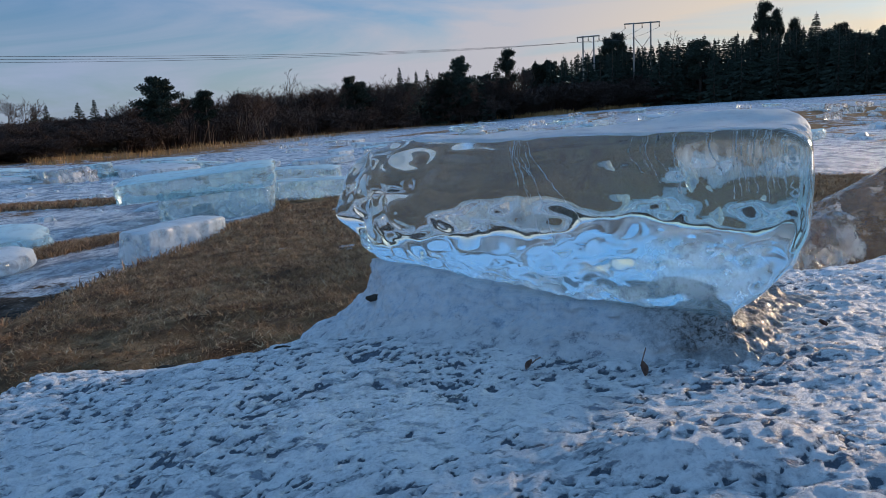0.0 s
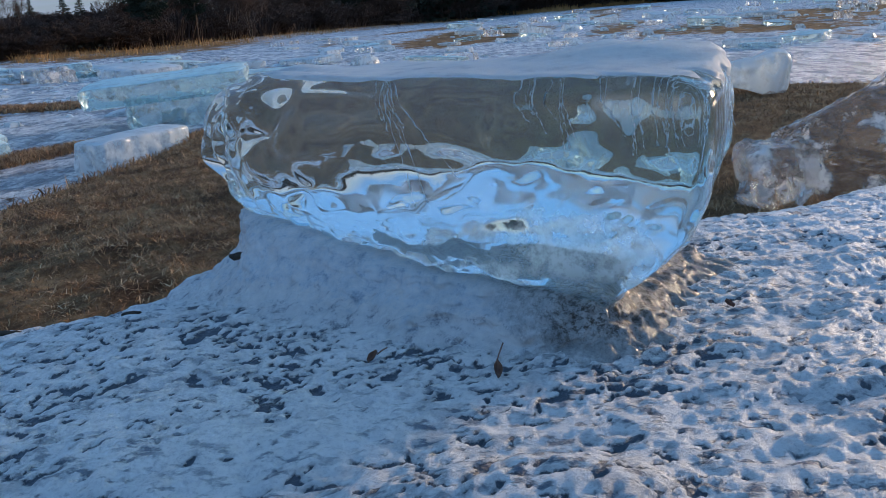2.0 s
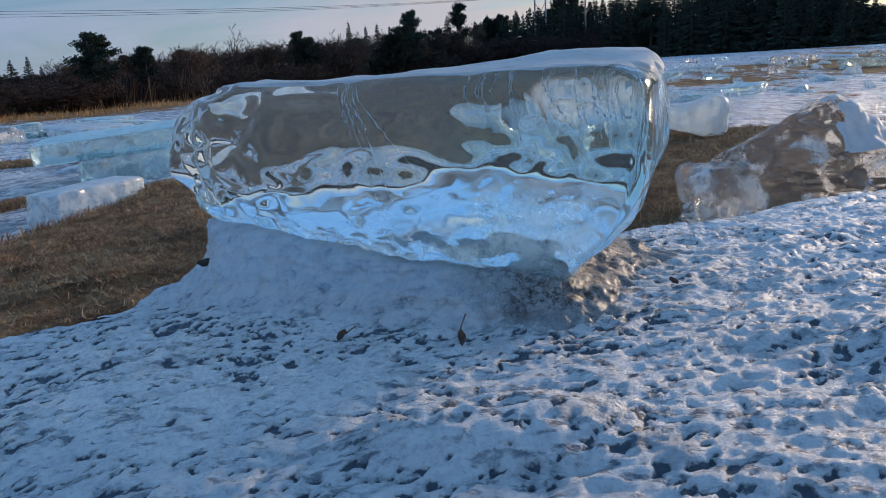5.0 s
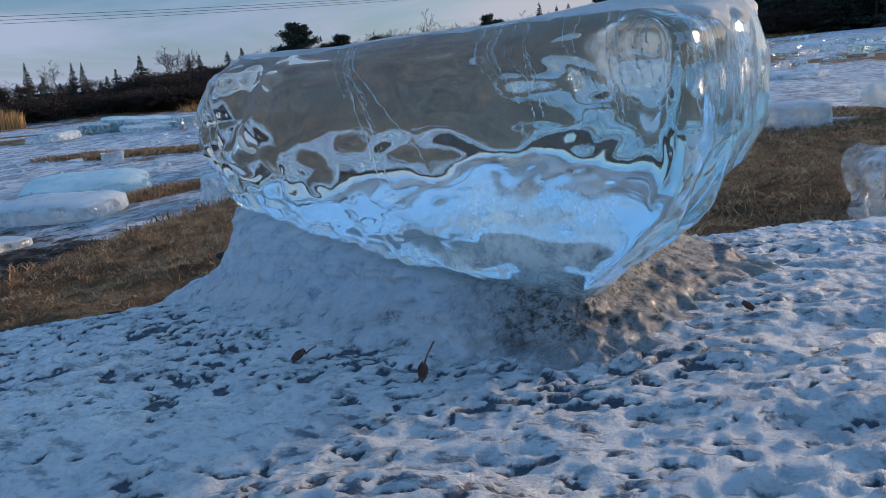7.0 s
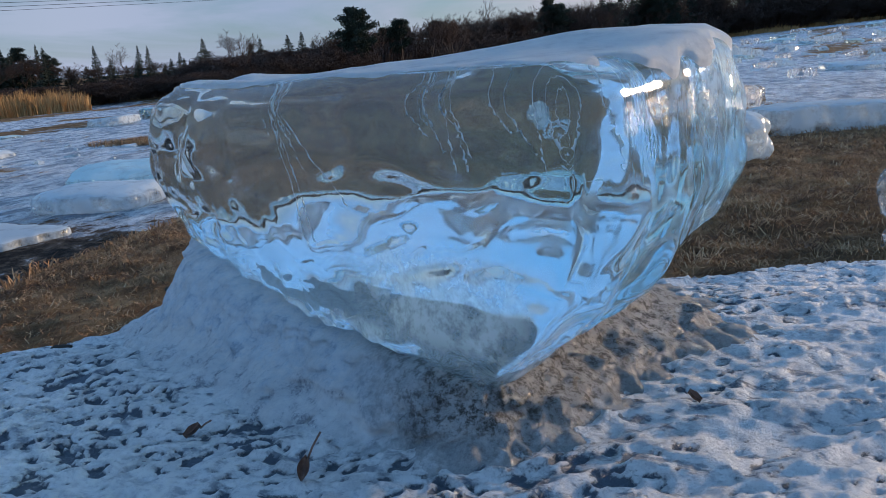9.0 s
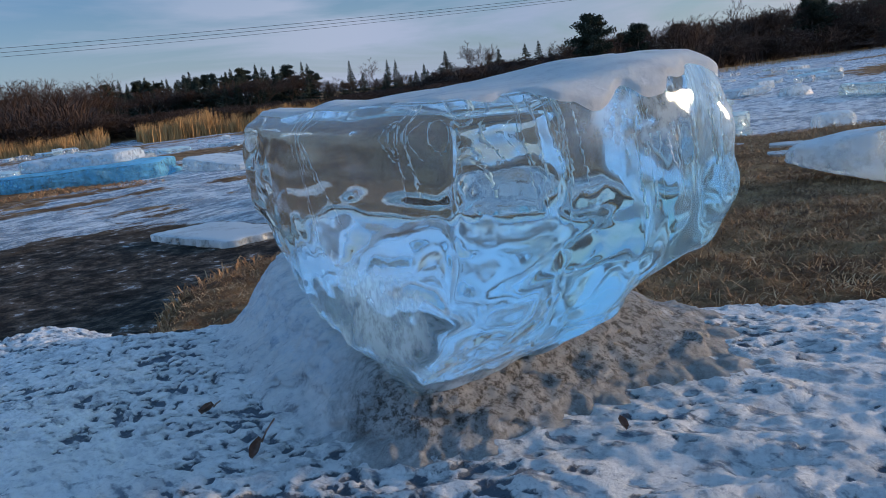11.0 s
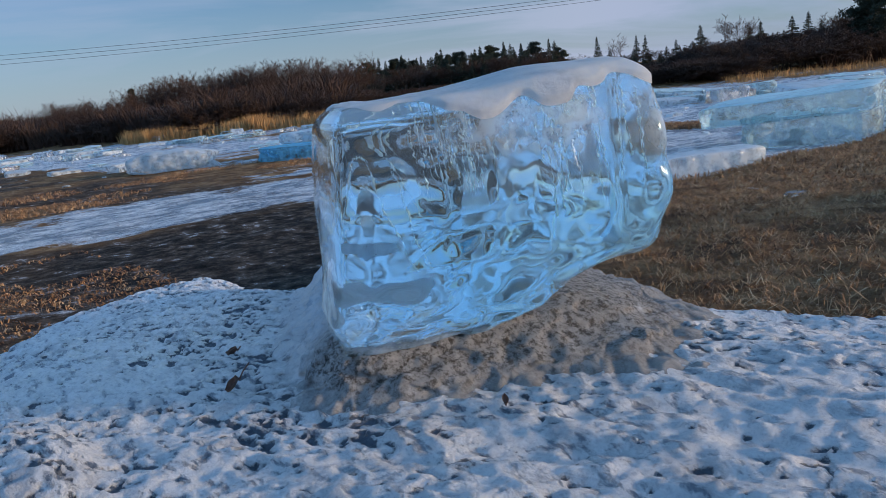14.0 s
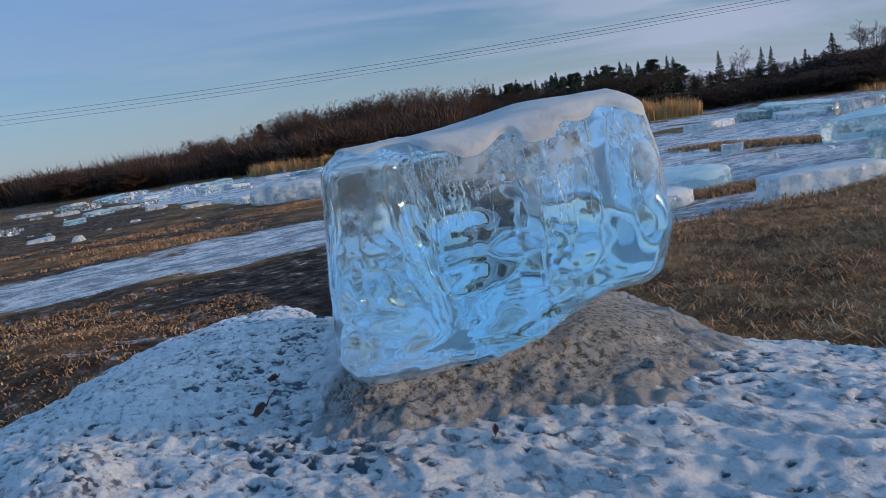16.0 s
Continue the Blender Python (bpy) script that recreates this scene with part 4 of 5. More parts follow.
keep = [f for f in keep if min(lie[i] for i in f) > 0.42]
part("snow_ridge", mesh_from("snow_ridge", cap.reshape(-1, 3), keep, FROST), chunk, "white snow ridge")
slab(1.33, 2.78, (0.24, 0.2, 0.27), 25, ICE_GLINT, 49, "small glinting chunk leaning on a larger one", z=-0.09, rough=0.3, cut=3.0, name="ice_chunk", res=44)

def polar(az, dist):
    return -math.sin(radians(az)) * dist, math.cos(radians(az)) * dist


# floes strewn over the flat
rng = random.Random(11)
kinds = [slab_mesh("ice_floe", *s, m, 60 + i, res=14) for i, (s, m) in enumerate((((1.3, 0.9, 0.22), ICE_MILKY), ((1.0, 0.8, 0.2), ICE_BLUE), ((0.8, 0.5, 0.3), ICE_GLINT), ((1.7, 1.1, 0.2), ICE_MILKY), ((0.5, 0.4, 0.2), ICE_GLINT), ((1.5, 1.0, 0.26), ICE_BLUE)))]
tags = ("frosted white floe on the river flat", "pale blue floe on the river flat", "clear ice chunk on the river flat", "broad snow-dusted floe on the river flat", "small clear ice lump on the river flat", "bluish slab of river ice")


def strew(x, y, size=1.0):
    i = rng.randrange(6)
    ob = new("ice_floe", kinds[i])
    ob.matrix_world = pose(x, y, ground_at(x, y) - 0.03, rng.uniform(-5, 5), rng.uniform(-5, 5), rng.uniform(0, 360)) @ Matrix.Scale(size, 4)
    tagged(ob, tags[i], "ice floe", "floes on the flat")


strew(*polar(67.4, 41), 0.8)
for _ in range(26):
    strew(rng.uniform(-12.5, -6), rng.gauss(19.5, 1.3), rng.uniform(0.7, 1.3))
for _ in range(110):
    d = rng.uniform(0, 1) ** 0.7
    strew(-12.5 - 24 * d, rng.uniform(-3, 18), (rng.uniform(0.35, 0.7) + 0.7 * d) * 0.72)
for _ in range(45):
    strew(rng.uniform(-9, 9), rng.uniform(16, 42), rng.uniform(0.5, 1.1))
for _ in range(60):
    y = rng.uniform(30, 75)
    strew(y * rng.uniform(0.02, 0.75), y, rng.uniform(0.6, 1.6))


def rubble(name, spots, seed, mat, label):
    """Small broken bits of ice frozen to the flat, each a chipped wedge."""
    r = np.random.RandomState(seed)
    corner = np.array([(a, b, c) for c in (0, 1) for a, b in ((-1, -1), (1, -1), (1, 1), (-1, 1))], float)
    quads = np.array([(3, 2, 1, 0), (4, 5, 6, 7), (0, 1, 5, 4), (1, 2, 6, 5), (2, 3, 7, 6), (3, 0, 4, 7)])
    vs, fs = [], []
    for i, (x, y, size) in enumerate(spots):
        c = corner * np.array([size * r.uniform(0.5, 1.2), size * r.uniform(0.35, 0.8), size * r.uniform(0.3, 0.8)]) + r.uniform(-0.2, 0.2, (8, 3)) * size
        c[4:, :2] *= r.uniform(0.5, 0.95)
        a = r.uniform(0, 6.28)
        c = np.column_stack([c[:, 0] * math.cos(a) - c[:, 1] * math.sin(a) + x, c[:, 0] * math.sin(a) + c[:, 1] * math.cos(a) + y, c[:, 2] + ground_at(x, y) - 0.04])
        vs.append(c)
        fs.append(quads + 8 * i)
    return tagged(new(name, mesh_from(name, np.concatenate(vs), np.concatenate(fs), mat, False)), label, "ice rubble", kind="stuff")


nr = np.random.RandomState(77)
near = [(x, y, s) for x, y, s in zip(nr.uniform(-9, -2.4, 260), nr.uniform(7.5, 20, 260), nr.gamma(2.0, 0.035, 260)) if inside_distance(x, y, TURF) < -0.2]
west = [(x, y, s) for x, y, s in zip(nr.uniform(-34, -12.5, 240), nr.uniform(-2, 20, 240), nr.gamma(2.0, 0.05, 240))]
far = [(x + y * 0.22, y, s) for x, y, s in zip(nr.uniform(-8, 14, 420), nr.uniform(18, 60, 420), nr.gamma(2.0, 0.075, 420))]
rubble("ice_rubble", near, 1, ICE_MILKY, "small broken bits of pale ice on snow")
rubble("ice_rubble", west, 2, ICE_MILKY, "broken bits of pale ice strewn over the flat")
rubble("ice_rubble", far, 3, ICE_MILKY, "broken bits of pale ice strewn over the far flat")


# ---------------------------------------------------------------- grass
def blades(name, spots, mat, tall, wide, lean, seed, label, category="dry grass"):
    r = np.random.RandomState(seed)
    n = len(spots)
    x, y, z = spots.T
    h = tall * r.uniform(0.45, 1.2, n) * (0.45 + 1.1 * fbm(x * 0.5, y * 0.5, 0, seed + 90, 3))
    a, b = r.uniform(0, 2 * np.pi, n), r.uniform(0, 2 * np.pi, n)
    w = wide * r.uniform(0.6, 1.3, n)
    tilt = lean * r.uniform(0.2, 1.2, n)
    tx, ty = np.cos(b) * tilt * h, np.sin(b) * tilt * h
    base = np.column_stack([x, y, z])
    side = np.column_stack([np.cos(a) * w, np.sin(a) * w, np.zeros(n)])
    midp = base + np.column_stack([tx * 0.35, ty * 0.35, h * 0.6])
    tip = base + np.column_stack([tx, ty, h * np.maximum(0.15, 1 - tilt * 0.45)])
    vs = np.stack([base - side, base + side, midp + side * 0.7, midp - side * 0.7, tip], 1).reshape(-1, 3)
    o = np.arange(n)[:, None] * 5
    quads = o + np.array([[0, 1, 2, 3]])
    tris = o + np.array([[3, 2, 4]])
    me = mesh_from(name, vs, list(quads) + list(tris), mat, False)
    return tagged(new(name, me), label, category, kind="stuff")


def spots_in(n, x0, x1, y0, y1, keep, seed):
    r = np.random.RandomState(seed)
    x, y = r.uniform(x0, x1, n), r.uniform(y0, y1, n)
    ok = keep(x, y, r)
    x, y = x[ok], y[ok]
    return np.column_stack([x, y, ground_height(x, y) - 0.004])


def on_turf(x, y, r):
    return (inside_distance(x, y, TURF) > 0.03) & (inside_distance(x, y, FLOE) < 0.05) & (r.uniform(0, 1, len(x)) < 0.35 + 0.9 * (fbm(x * 3, y * 3, 0, 71) - 0.3))


blades("turf_grass", spots_in(120000, -2.3, 2.6, 1.6, 5.2, on_turf, 1), DEAD_GRASS, 0.036, 0.0015, 2.8, 2, "matted brown dead grass")
blades("turf_grass", spots_in(70000, -2.4, 5.5, 5.0, 9.6, on_turf, 3), DEAD_GRASS, 0.05, 0.003, 2.6, 4, "matted brown dead grass")
blades("turf_rim_grass", spots_in(26000, -2.5, -0.8, 1.8, 10.5, lambda x, y, r: np.abs(inside_distance(x, y, TURF) - 0.05) < 0.10, 5), DEAD_GRASS, 0.07, 0.004, 1.2, 6, "shaggy dead grass along the turf rim")
tuft = lambda cx, cy, sx, sy, turn: (lambda x, y, r: (((x - cx) * math.cos(turn) + (y - cy) * math.sin(turn)) / sx) ** 2 + ((-(x - cx) * math.sin(turn) + (y - cy) * math.cos(turn)) / sy) ** 2 < r.uniform(0.2, 1.1, len(x)))
blades("grass_tuft", spots_in(60000, -5, -2.5, 5.5, 9, tuft(-3.5, 7.2, 0.95, 0.27, 1.2), 7), DEAD_GRASS, 0.11, 0.004, 1.5, 8, "dry grass tuft sticking out of snow")
blades("grass_tuft", spots_in(60000, -9, -3.5, 9.5, 14, tuft(-6.0, 11.6, 2.3, 0.6, 0.15), 9), DEAD_GRASS, 0.11, 0.006, 1.6, 10, "dry grass strip sticking out of snow")
blades("grass_strip", spots_in(16000, -12.8, -8.8, -1, 8.5, lambda x, y, r: fbm(x * 0.9, y * 0.5, 0, 72) > 0.5, 11), DEAD_GRASS, 0.06, 0.006, 1.8, 12, "dead grass strip on the river flat")
blades("grass_strip", spots_in(12000, -5.5, -1.6, -0.5, 2.4, lambda x, y, r: (fbm(x * 1.3, y * 1.3, 0, 73) > 0.42) & (inside_distance(x, y, FLOE) < -0.1), 13), DEAD_GRASS, 0.04, 0.004, 1.8, 14, "dead grass hummock beside the floe")


# ---------------------------------------------------------------- the far bank
def shore_point(s):
    """A point a share s along the shore line, and the way inland there."""
    pts = SHORE
    seg = [math.dist(pts[i], pts[i + 1]) for i in range(len(pts) - 1)]
    want = s * sum(seg)
    for i, l in enumerate(seg):
        if want <= l or i == len(seg) - 1:
            k = want / l
            (ax, ay), (bx, by) = pts[i], pts[i + 1]
            return ax + (bx - ax) * k, ay + (by - ay) * k, -(by - ay) / l, (bx - ax) / l
        want -= l


def spruce_meshes(seed, tall=10.0, wide=2.0):
    r = random.Random(seed)
    trunk = tube([(0, 0, -1), (r.uniform(-0.1, 0.1), 0, tall * 0.5), (0, 0, tall)], [0.16, 0.1, 0.02], 6)
    vs, fs = [], []
    z = tall * 0.06
    while z < tall * 0.985:
        k = 1 - z / tall
        reach = wide * 1.35 * (k ** 1.05) * r.uniform(0.6, 1.15) + 0.12
        for b in range(9):
            a = r.uniform(0, 2 * math.pi)
            l = reach * r.uniform(0.65, 1.1)
            ca, sa = math.cos(a), math.sin(a)
            for t in range(6):
                s = (t + 0.6) / 6
                px, pz = l * s, z - l * 0.35 * s + 0.12 * l * s * s
                w = (0.5 * (1 - s * 0.6) + 0.06) * (0.2 + 0.8 * k)
                d = r.uniform(-1, 1)
                o = len(vs)
                ex, ey = px * ca - sa * w * d, px * sa + ca * w * d
                vs += [(px * ca * 0.8, px * sa * 0.8, pz + 0.06), (ex, ey, pz - r.uniform(0.2, 0.55) * (0.3 + 0.7 * k)), ((px + 0.06 + 0.3 * k) * ca + 0.1 * k * sa, (px + 0.06 + 0.3 * k) * sa - 0.1 * k * ca, pz - r.uniform(0.0, 0.12))]
                fs.append((o, o + 1, o + 2))
        z += tall * 0.042 * r.uniform(0.7, 1.3) * (0.5 + 0.5 * k)
    return mesh_from("trunk", *trunk, BARK), mesh_from("crown", vs, fs, NEEDLE, False)


def pine_meshes(seed, tall=10.0, wide=3.0, bare=0.45, flat=0.5, limbs=64):
    r = random.Random(seed)
    pieces = [tube([(0, 0, -1), (0.15, 0.1, tall * 0.5), (r.uniform(-0.2, 0.2), 0, tall * 0.97)], [0.24, 0.17, 0.04], 7)]
    vs, fs = [], []
    for b in range(limbs):
        k = r.uniform(0, 1)
        z = tall * (bare + (1 - bare) * k)
        a = r.uniform(0, 2 * math.pi)
        l = wide * (1 - k ** 2.2 * 0.75) * r.uniform(0.35, 1.0) * (0.55 + 0.45 * min(1, k * 3))
        end = (l * math.cos(a), l * math.sin(a), z + l * r.uniform(-0.05, 0.3))
        pieces.append(tube([(0.05, 0, z - 0.3), (end[0] * 0.5, end[1] * 0.5, z + r.uniform(-0.1, 0.1)), end], [0.07, 0.045, 0.015], 4))
        for c in range(3):
            s = 0.55 + 0.25 * c
            cx, cy, cz = end[0] * s, end[1] * s, z - 0.3 + (end[2] - z + 0.3) * s
            cr = r.uniform(0.5, 1.0)
            for _ in range(70):
                q = Vector((r.gauss(0, 1), r.gauss(0, 1), r.gauss(0, 1))).normalized() * cr * r.uniform(0.2, 1) 
                q.z *= flat * 1.4
                d = Vector((r.gauss(0, 1), r.gauss(0, 1), r.gauss(0.5, 1))).normalized() * r.uniform(0.2, 0.4)
                e = d.orthogonal().normalized() * 0.09
                o = len(vs)
                m = Vector((cx, cy, cz)) + q
                vs += [m - e, m + e, m + d]
                fs.append((o, o + 1, o + 2))
    return mesh_from("trunk", *joined(pieces), BARK), mesh_from("crown", vs, fs, NEEDLE, False)


def twig(p, q, rad):
    a = (q - p).orthogonal().normalized() * rad
    b = (q - p).normalized().cross(a)
    ring = [a, a * -0.5 + b * 0.87, a * -0.5 - b * 0.87]
    return [p + c for c in ring] + [q + c * 0.6 for c in ring], [(0, 1, 4, 3), (1, 2, 5, 4), (2, 0, 3, 5)]


def bare_meshes(seed, tall=9.0, spread=0.55, stems=1, thick=0.12, wood=None):
    r = random.Random(seed)
    low, high = [], []

    def grow(p, d, l, rad, depth):
        q = p + d * l
        m = p + d * l * 0.5 + Vector((r.uniform(-1, 1), r.uniform(-1, 1), 0)) * l * 0.06
        (low if depth < 2 else high).append(tube([p, m, q], [rad, rad * 0.85, rad * 0.65], 4) if depth < 2 else twig(p, q, rad))
        if depth >= 6:
            return
        for _ in range(3 if depth < 3 else 2):
            e = (d + Vector((r.gauss(0, spread), r.gauss(0, spread), r.gauss(0.12, spread * 0.5)))).normalized()
            grow(p + d * l * r.uniform(0.55, 1.0), e, l * r.uniform(0.55, 0.82), max(rad * 0.55, 0.018), depth + 1)

    for s in range(stems):
        d = Vector((r.uniform(-0.3, 0.3) * (stems > 1), r.uniform(-0.3, 0.3) * (stems > 1), 1)).normalized()
        grow(Vector((r.uniform(-0.3, 0.3) * (stems > 1), 0, -0.6)), d, tall * 0.33, thick, 0)
    return mesh_from("trunk", *joined(low), BARK), mesh_from("crown", *joined(high), wood or TWIG)


def stock(name, meshes, label):
    ob = tagged(new(name), label, "tree")
    part("trunk", meshes[0], ob)
    part("crown", meshes[1], ob)
    return ob, max(v.co.z for v in meshes[1].vertices)


SPRUCES = [stock("spruce_tree", spruce_meshes(s, 10, w), "dark green spruce on the far bank") for s, w in ((1, 2.5), (2, 2.1), (3, 3.0))]
PINES = [stock("pine_tree", pine_meshes(s, 10, w, b), "dark broad-crowned pine on the far bank") for s, w, b in ((4, 3.4, 0.3),)]
PINES.append(stock("pine_tree", pine_meshes(5, 10, 2.3, 0.42, 0.45, 30), "tall dark pine with an open crown on the far bank"))
BARES = [stock("bare_birch_tree", bare_meshes(6, 9), "leafless birch with fine twigs on the far bank"), stock("bare_alder_tree", bare_meshes(7, 9, 0.55, 3, 0.09), "leafless many-stemmed alder on the far bank"), stock("bare_alder_tree", bare_meshes(8, 9, 0.5, 4, 0.08), "leafless many-stemmed alder on the far bank")]
REDS = [stock("bare_alder_tree", bare_meshes(9 + i, 9, 0.5, 4, 0.08, TWIG_RED), "leafless reddish brown alder on the far bank") for i in range(2)]
used = set()


def plant(kind, az, el, dist, fat=1.0):
    """A tree whose top shows at the elevation el, in degrees, from about eye height."""
    ob, own = kind
    x, y = polar(az, dist)
    g = ground_at(x, y)
    top = 0.55 + dist * math.tan(radians(el))
    s = max(top - g, 1.0) / own
    m = Matrix.Translation((x, y, g)) @ Matrix.Rotation(rng.uniform(0, 6.28), 4, "Z") @ Matrix.Diagonal((s * fat, s * fat, s, 1))
    if ob.name in used:
        made = copy_thing(ob, Matrix.Identity(4))
        made.matrix_basis = m
    else:
        used.add(ob.name)
        ob.matrix_basis = m


# single trees against the sky: (kind, azimuth, elevation of the top, distance, breadth)
SP, SN, SB = SPRUCES
PB, PN = PINES
BI, AL, AM = BARES
for k, az, el, d, fat in (
        (SN, 27.5, 1.9, 62, 1.5), (SN, 26.8, 2.1, 60, 1.5), (SP, 24.9, 2.2, 60, 1.5), (SP, 23.9, 2.35, 58, 1.2), (SN, 23.2, 1.7, 60, 1.5), (PB, 19.8, 3.85, 44, 1.15), (PN, 16.8, 2.8, 46, 1.2), (BI, 10.7, 4.0, 66, 0.9),
        (AL, 14.6, 2.9, 50, 1.2), (AM, 13.2, 2.7, 52, 1.2), (AM, 9.4, 2.7, 70, 1.2), (AL, 8.2, 2.8, 72, 1.2), (PB, 6.6, 3.35, 80, 0.8), (BI, 3.9, 3.3, 86, 1.1), (AL, 5.2, 2.7, 82, 1.2), (SN, 3.0, 3.65, 90, 1), (SN, 1.8, 3.3, 92, 1), (SP, 1.0, 3.4, 92, 1), (SP, 0.1, 3.2, 94, 1),
        (PB, -1.3, 4.35, 96, 0.75), (SB, -2.4, 2.9, 100, 1.2), (PN, -4.9, 4.7, 108, 0.8), (SB, -4.0, 3.7, 108, 1), (PB, -12.6, 5.3, 138, 0.65), (PB, -12.0, 5.0, 138, 0.6), (BI, -16.3, 5.1, 140, 1.2), (BI, -17.0, 4.8, 140, 1.2),
        (PN, -22.2, 6.55, 145, 0.62), (PN, -22.9, 6.0, 145, 0.55), (PN, -24.0, 5.3, 145, 0.7), (SP, -25.3, 5.3, 145, 1.2), (PB, -26.8, 4.75, 145, 0.7), (PB, -29.2, 4.3, 145, 0.7),
        (BI, 29.2, 2.95, 58, 1.1), (AL, 28.4, 2.7, 58, 1.0), (SN, 30.7, 2.35, 64, 1.5), (SN, 32.3, 1.6, 64, 1.5), (SP, 34.3, 2.15, 62, 0.9), (SP, 34.9, 2.2, 62, 0.9), (BI, 35.9, 2.5, 64, 1.2), (SP, 37.6, 2.4, 62, 0.9), (SB, 39.2, 1.15, 60, 1),
        (BI, 36.7, 2.2, 64, 1.2), (BI, 57.2, 2.85, 52, 1.2), (BI, 60.9, 2.75, 50, 1.3), (PN, 70.6, 2.3, 60, 0.8), (SN, 68.0, 2.4, 60, 1)):
    plant(k, az, el, d, fat)
for az in np.arange(40.2, 56.0, 0.2):
    plant(rng.choice(SPRUCES + [PN]), az + rng.uniform(-0.3, 0.3), float(np.interp(az, [40, 43, 49, 52, 56], [2.4, 2.7, 2.85, 2.5, 2.4])) + rng.uniform(-0.75, 0.2), rng.uniform(60, 74), rng.uniform(0.9, 1.5))
for az in np.arange(23.0, 56.0, 0.42):
    plant(rng.choice(SPRUCES + BARES[1:]), az + rng.uniform(-0.3, 0.3), (1.1 if az < 40 else 1.85) + rng.uniform(-0.4, 0.3), rng.uniform(56, 62), rng.uniform(1.5, 2.2))
for az in np.arange(55.0, 77.0, 0.3):
    plant(rng.choice(REDS + BARES[:1]), az + rng.uniform(-0.3, 0.3), float(np.interp(az, [55, 62, 66, 70, 77], [3.0, 3.3, 2.9, 2.4, 1.65])) + rng.uniform(-0.5, 0.25), rng.uniform(48, 58), rng.uniform(0.8, 1.2))
for az in np.arange(-31, -5.6, 0.2):
    plant(rng.choice(SPRUCES * 3 + [PN, PB, BI]), az + rng.uniform(-0.2, 0.2), float(np.interp(az, [-30, -24, -18, -13, -9, -5], [4.0, 4.55, 4.3, 4.0, 3.75, 3.3])) + rng.uniform(-0.55, 0.2) * rng.uniform(0.3, 1), rng.uniform(122, 150), rng.uniform(0.8, 1.5))
for az in np.arange(-5.6, 22.5, 0.4):
    plant(rng.choice(BARES[1:] * 2 + [BI, PB]), az, float(np.interp(az, [-6, 0, 8, 14, 22], [3.1, 3.0, 2.8, 2.5, 2.2])) + rng.uniform(-0.5, 0.3), float(np.interp(az, [-6, 0, 10, 22], [112, 96, 72, 46])) * rng.uniform(0.95, 1.08), rng.uniform(0.9, 1.4))
for az in np.arange(-75, -30, 1.2):
    plant(rng.choice(SPRUCES), az, 3.6 + rng.uniform(-0.6, 0.4), rng.uniform(110, 150), rng.uniform(1.2, 1.7))

# bushes and thickets along the bank
BUSHES = [tagged(new("bare_bush"), "dark leafless bush on the river bank", "bush", "bushes on the bank") for _ in range(3)]
for i, b in enumerate(BUSHES):
    wood = bare_meshes(20 + i, 4.2, 0.75, 9, 0.035)
    part("stem", wood[0], b)
    part("crown", wood[1], b)


def on_bank(s, inland):
    x, y, nx, ny = shore_point(s)
    return x + nx * inland, y + ny * inland


def shore_share(az):
    """Where along the shore, as a share, the line of sight at az meets it."""
    best = min(range(400), key=lambda i: abs(math.degrees(math.atan2(-shore_point(i / 400)[0], shore_point(i / 400)[1])) - az))
    return best / 400


for i in range(330):
    az = rng.uniform(-34, 96)
    x, y = on_bank(shore_share(az), rng.uniform(1.2, 9.0))
    el = float(np.interp(az, [-30, -10, 0, 10, 20, 23, 25, 40, 53, 60, 72, 78, 86, 95], [3.0, 2.5, 2.1, 2.0, 1.8, 1.5, 0.6, 0.4, 0.6, 1.3, 1.3, 1.1, 1.3, 1.0])) * rng.uniform(0.75, 1.1)
    k = max(0.55 + math.hypot(x, y) * math.tan(radians(el)) - ground_at(x, y), 0.3) / 3.6
    m = Matrix.Translation((x, y, ground_at(x, y))) @ Matrix.Rotation(rng.uniform(0, 6.28), 4, "Z") @ Matrix.Diagonal((k * 1.9, k * 1.9, k, 1))
    if i < 3:
        BUSHES[i].matrix_basis = m
    else:
        copy_thing(BUSHES[i % 3], Matrix.Identity(4)).matrix_basis = m


def thicket(name, az0, az1, near, deep, tall, count, mat, seed, label, wide=0.03, lean=0.35):
    r = np.random.RandomState(seed)
    table = np.arange(az0, az1 + 0.01, 1.0)
    share = [shore_share(a) for a in table]
    pts = np.array([on_bank(np.interp(a, table, share), near + deep * q) for a, q in zip(r.uniform(az0, az1, count), r.uniform(0, 1, count))])
    x, y = pts.T
    where = (np.degrees(np.arctan2(-x, y)) - az0) / (az1 - az0)
    keep = fbm(x * 0.25, y * 0.25, 0, seed) > 0.3 + 0.4 * smooth(0.12, 0.0, np.minimum(where, 1 - where))
    x, y = x[keep], y[keep]
    return blades(name, np.column_stack([x, y, ground_height(x, y) - 0.1]), mat, tall, wide, lean, seed + 1, label, "thicket")


thicket("bank_thicket", 54, 98, 1.5, 10, 1.9, 34000, TWIG_RED, 35, "reddish brown leafless thicket along the bank", 0.03, 0.9)
thicket("bank_thicket", 23, 54, 2.0, 9, 0.5, 16000, TWIG_RED, 37, "dark leafless thicket below the spruces", 0.03, 0.9)
thicket("bank_thicket", 0, 23.5, 1.0, 8, 1.75, 34000, TWIG, 31, "dense dark leafless thicket along the bank", 0.035, 0.9)
thicket("bank_thicket", -36, 0, 1.5, 14, 3.8, 32000, TWIG, 33, "dense dark leafless thicket below the forest", 0.07, 0.8)
thicket("reed_bed", 37, 53, -1.5, 3.5, 0.85, 14000, REED, 39, "tall straw-coloured reed bed along the shore", 0.02, 0.2)
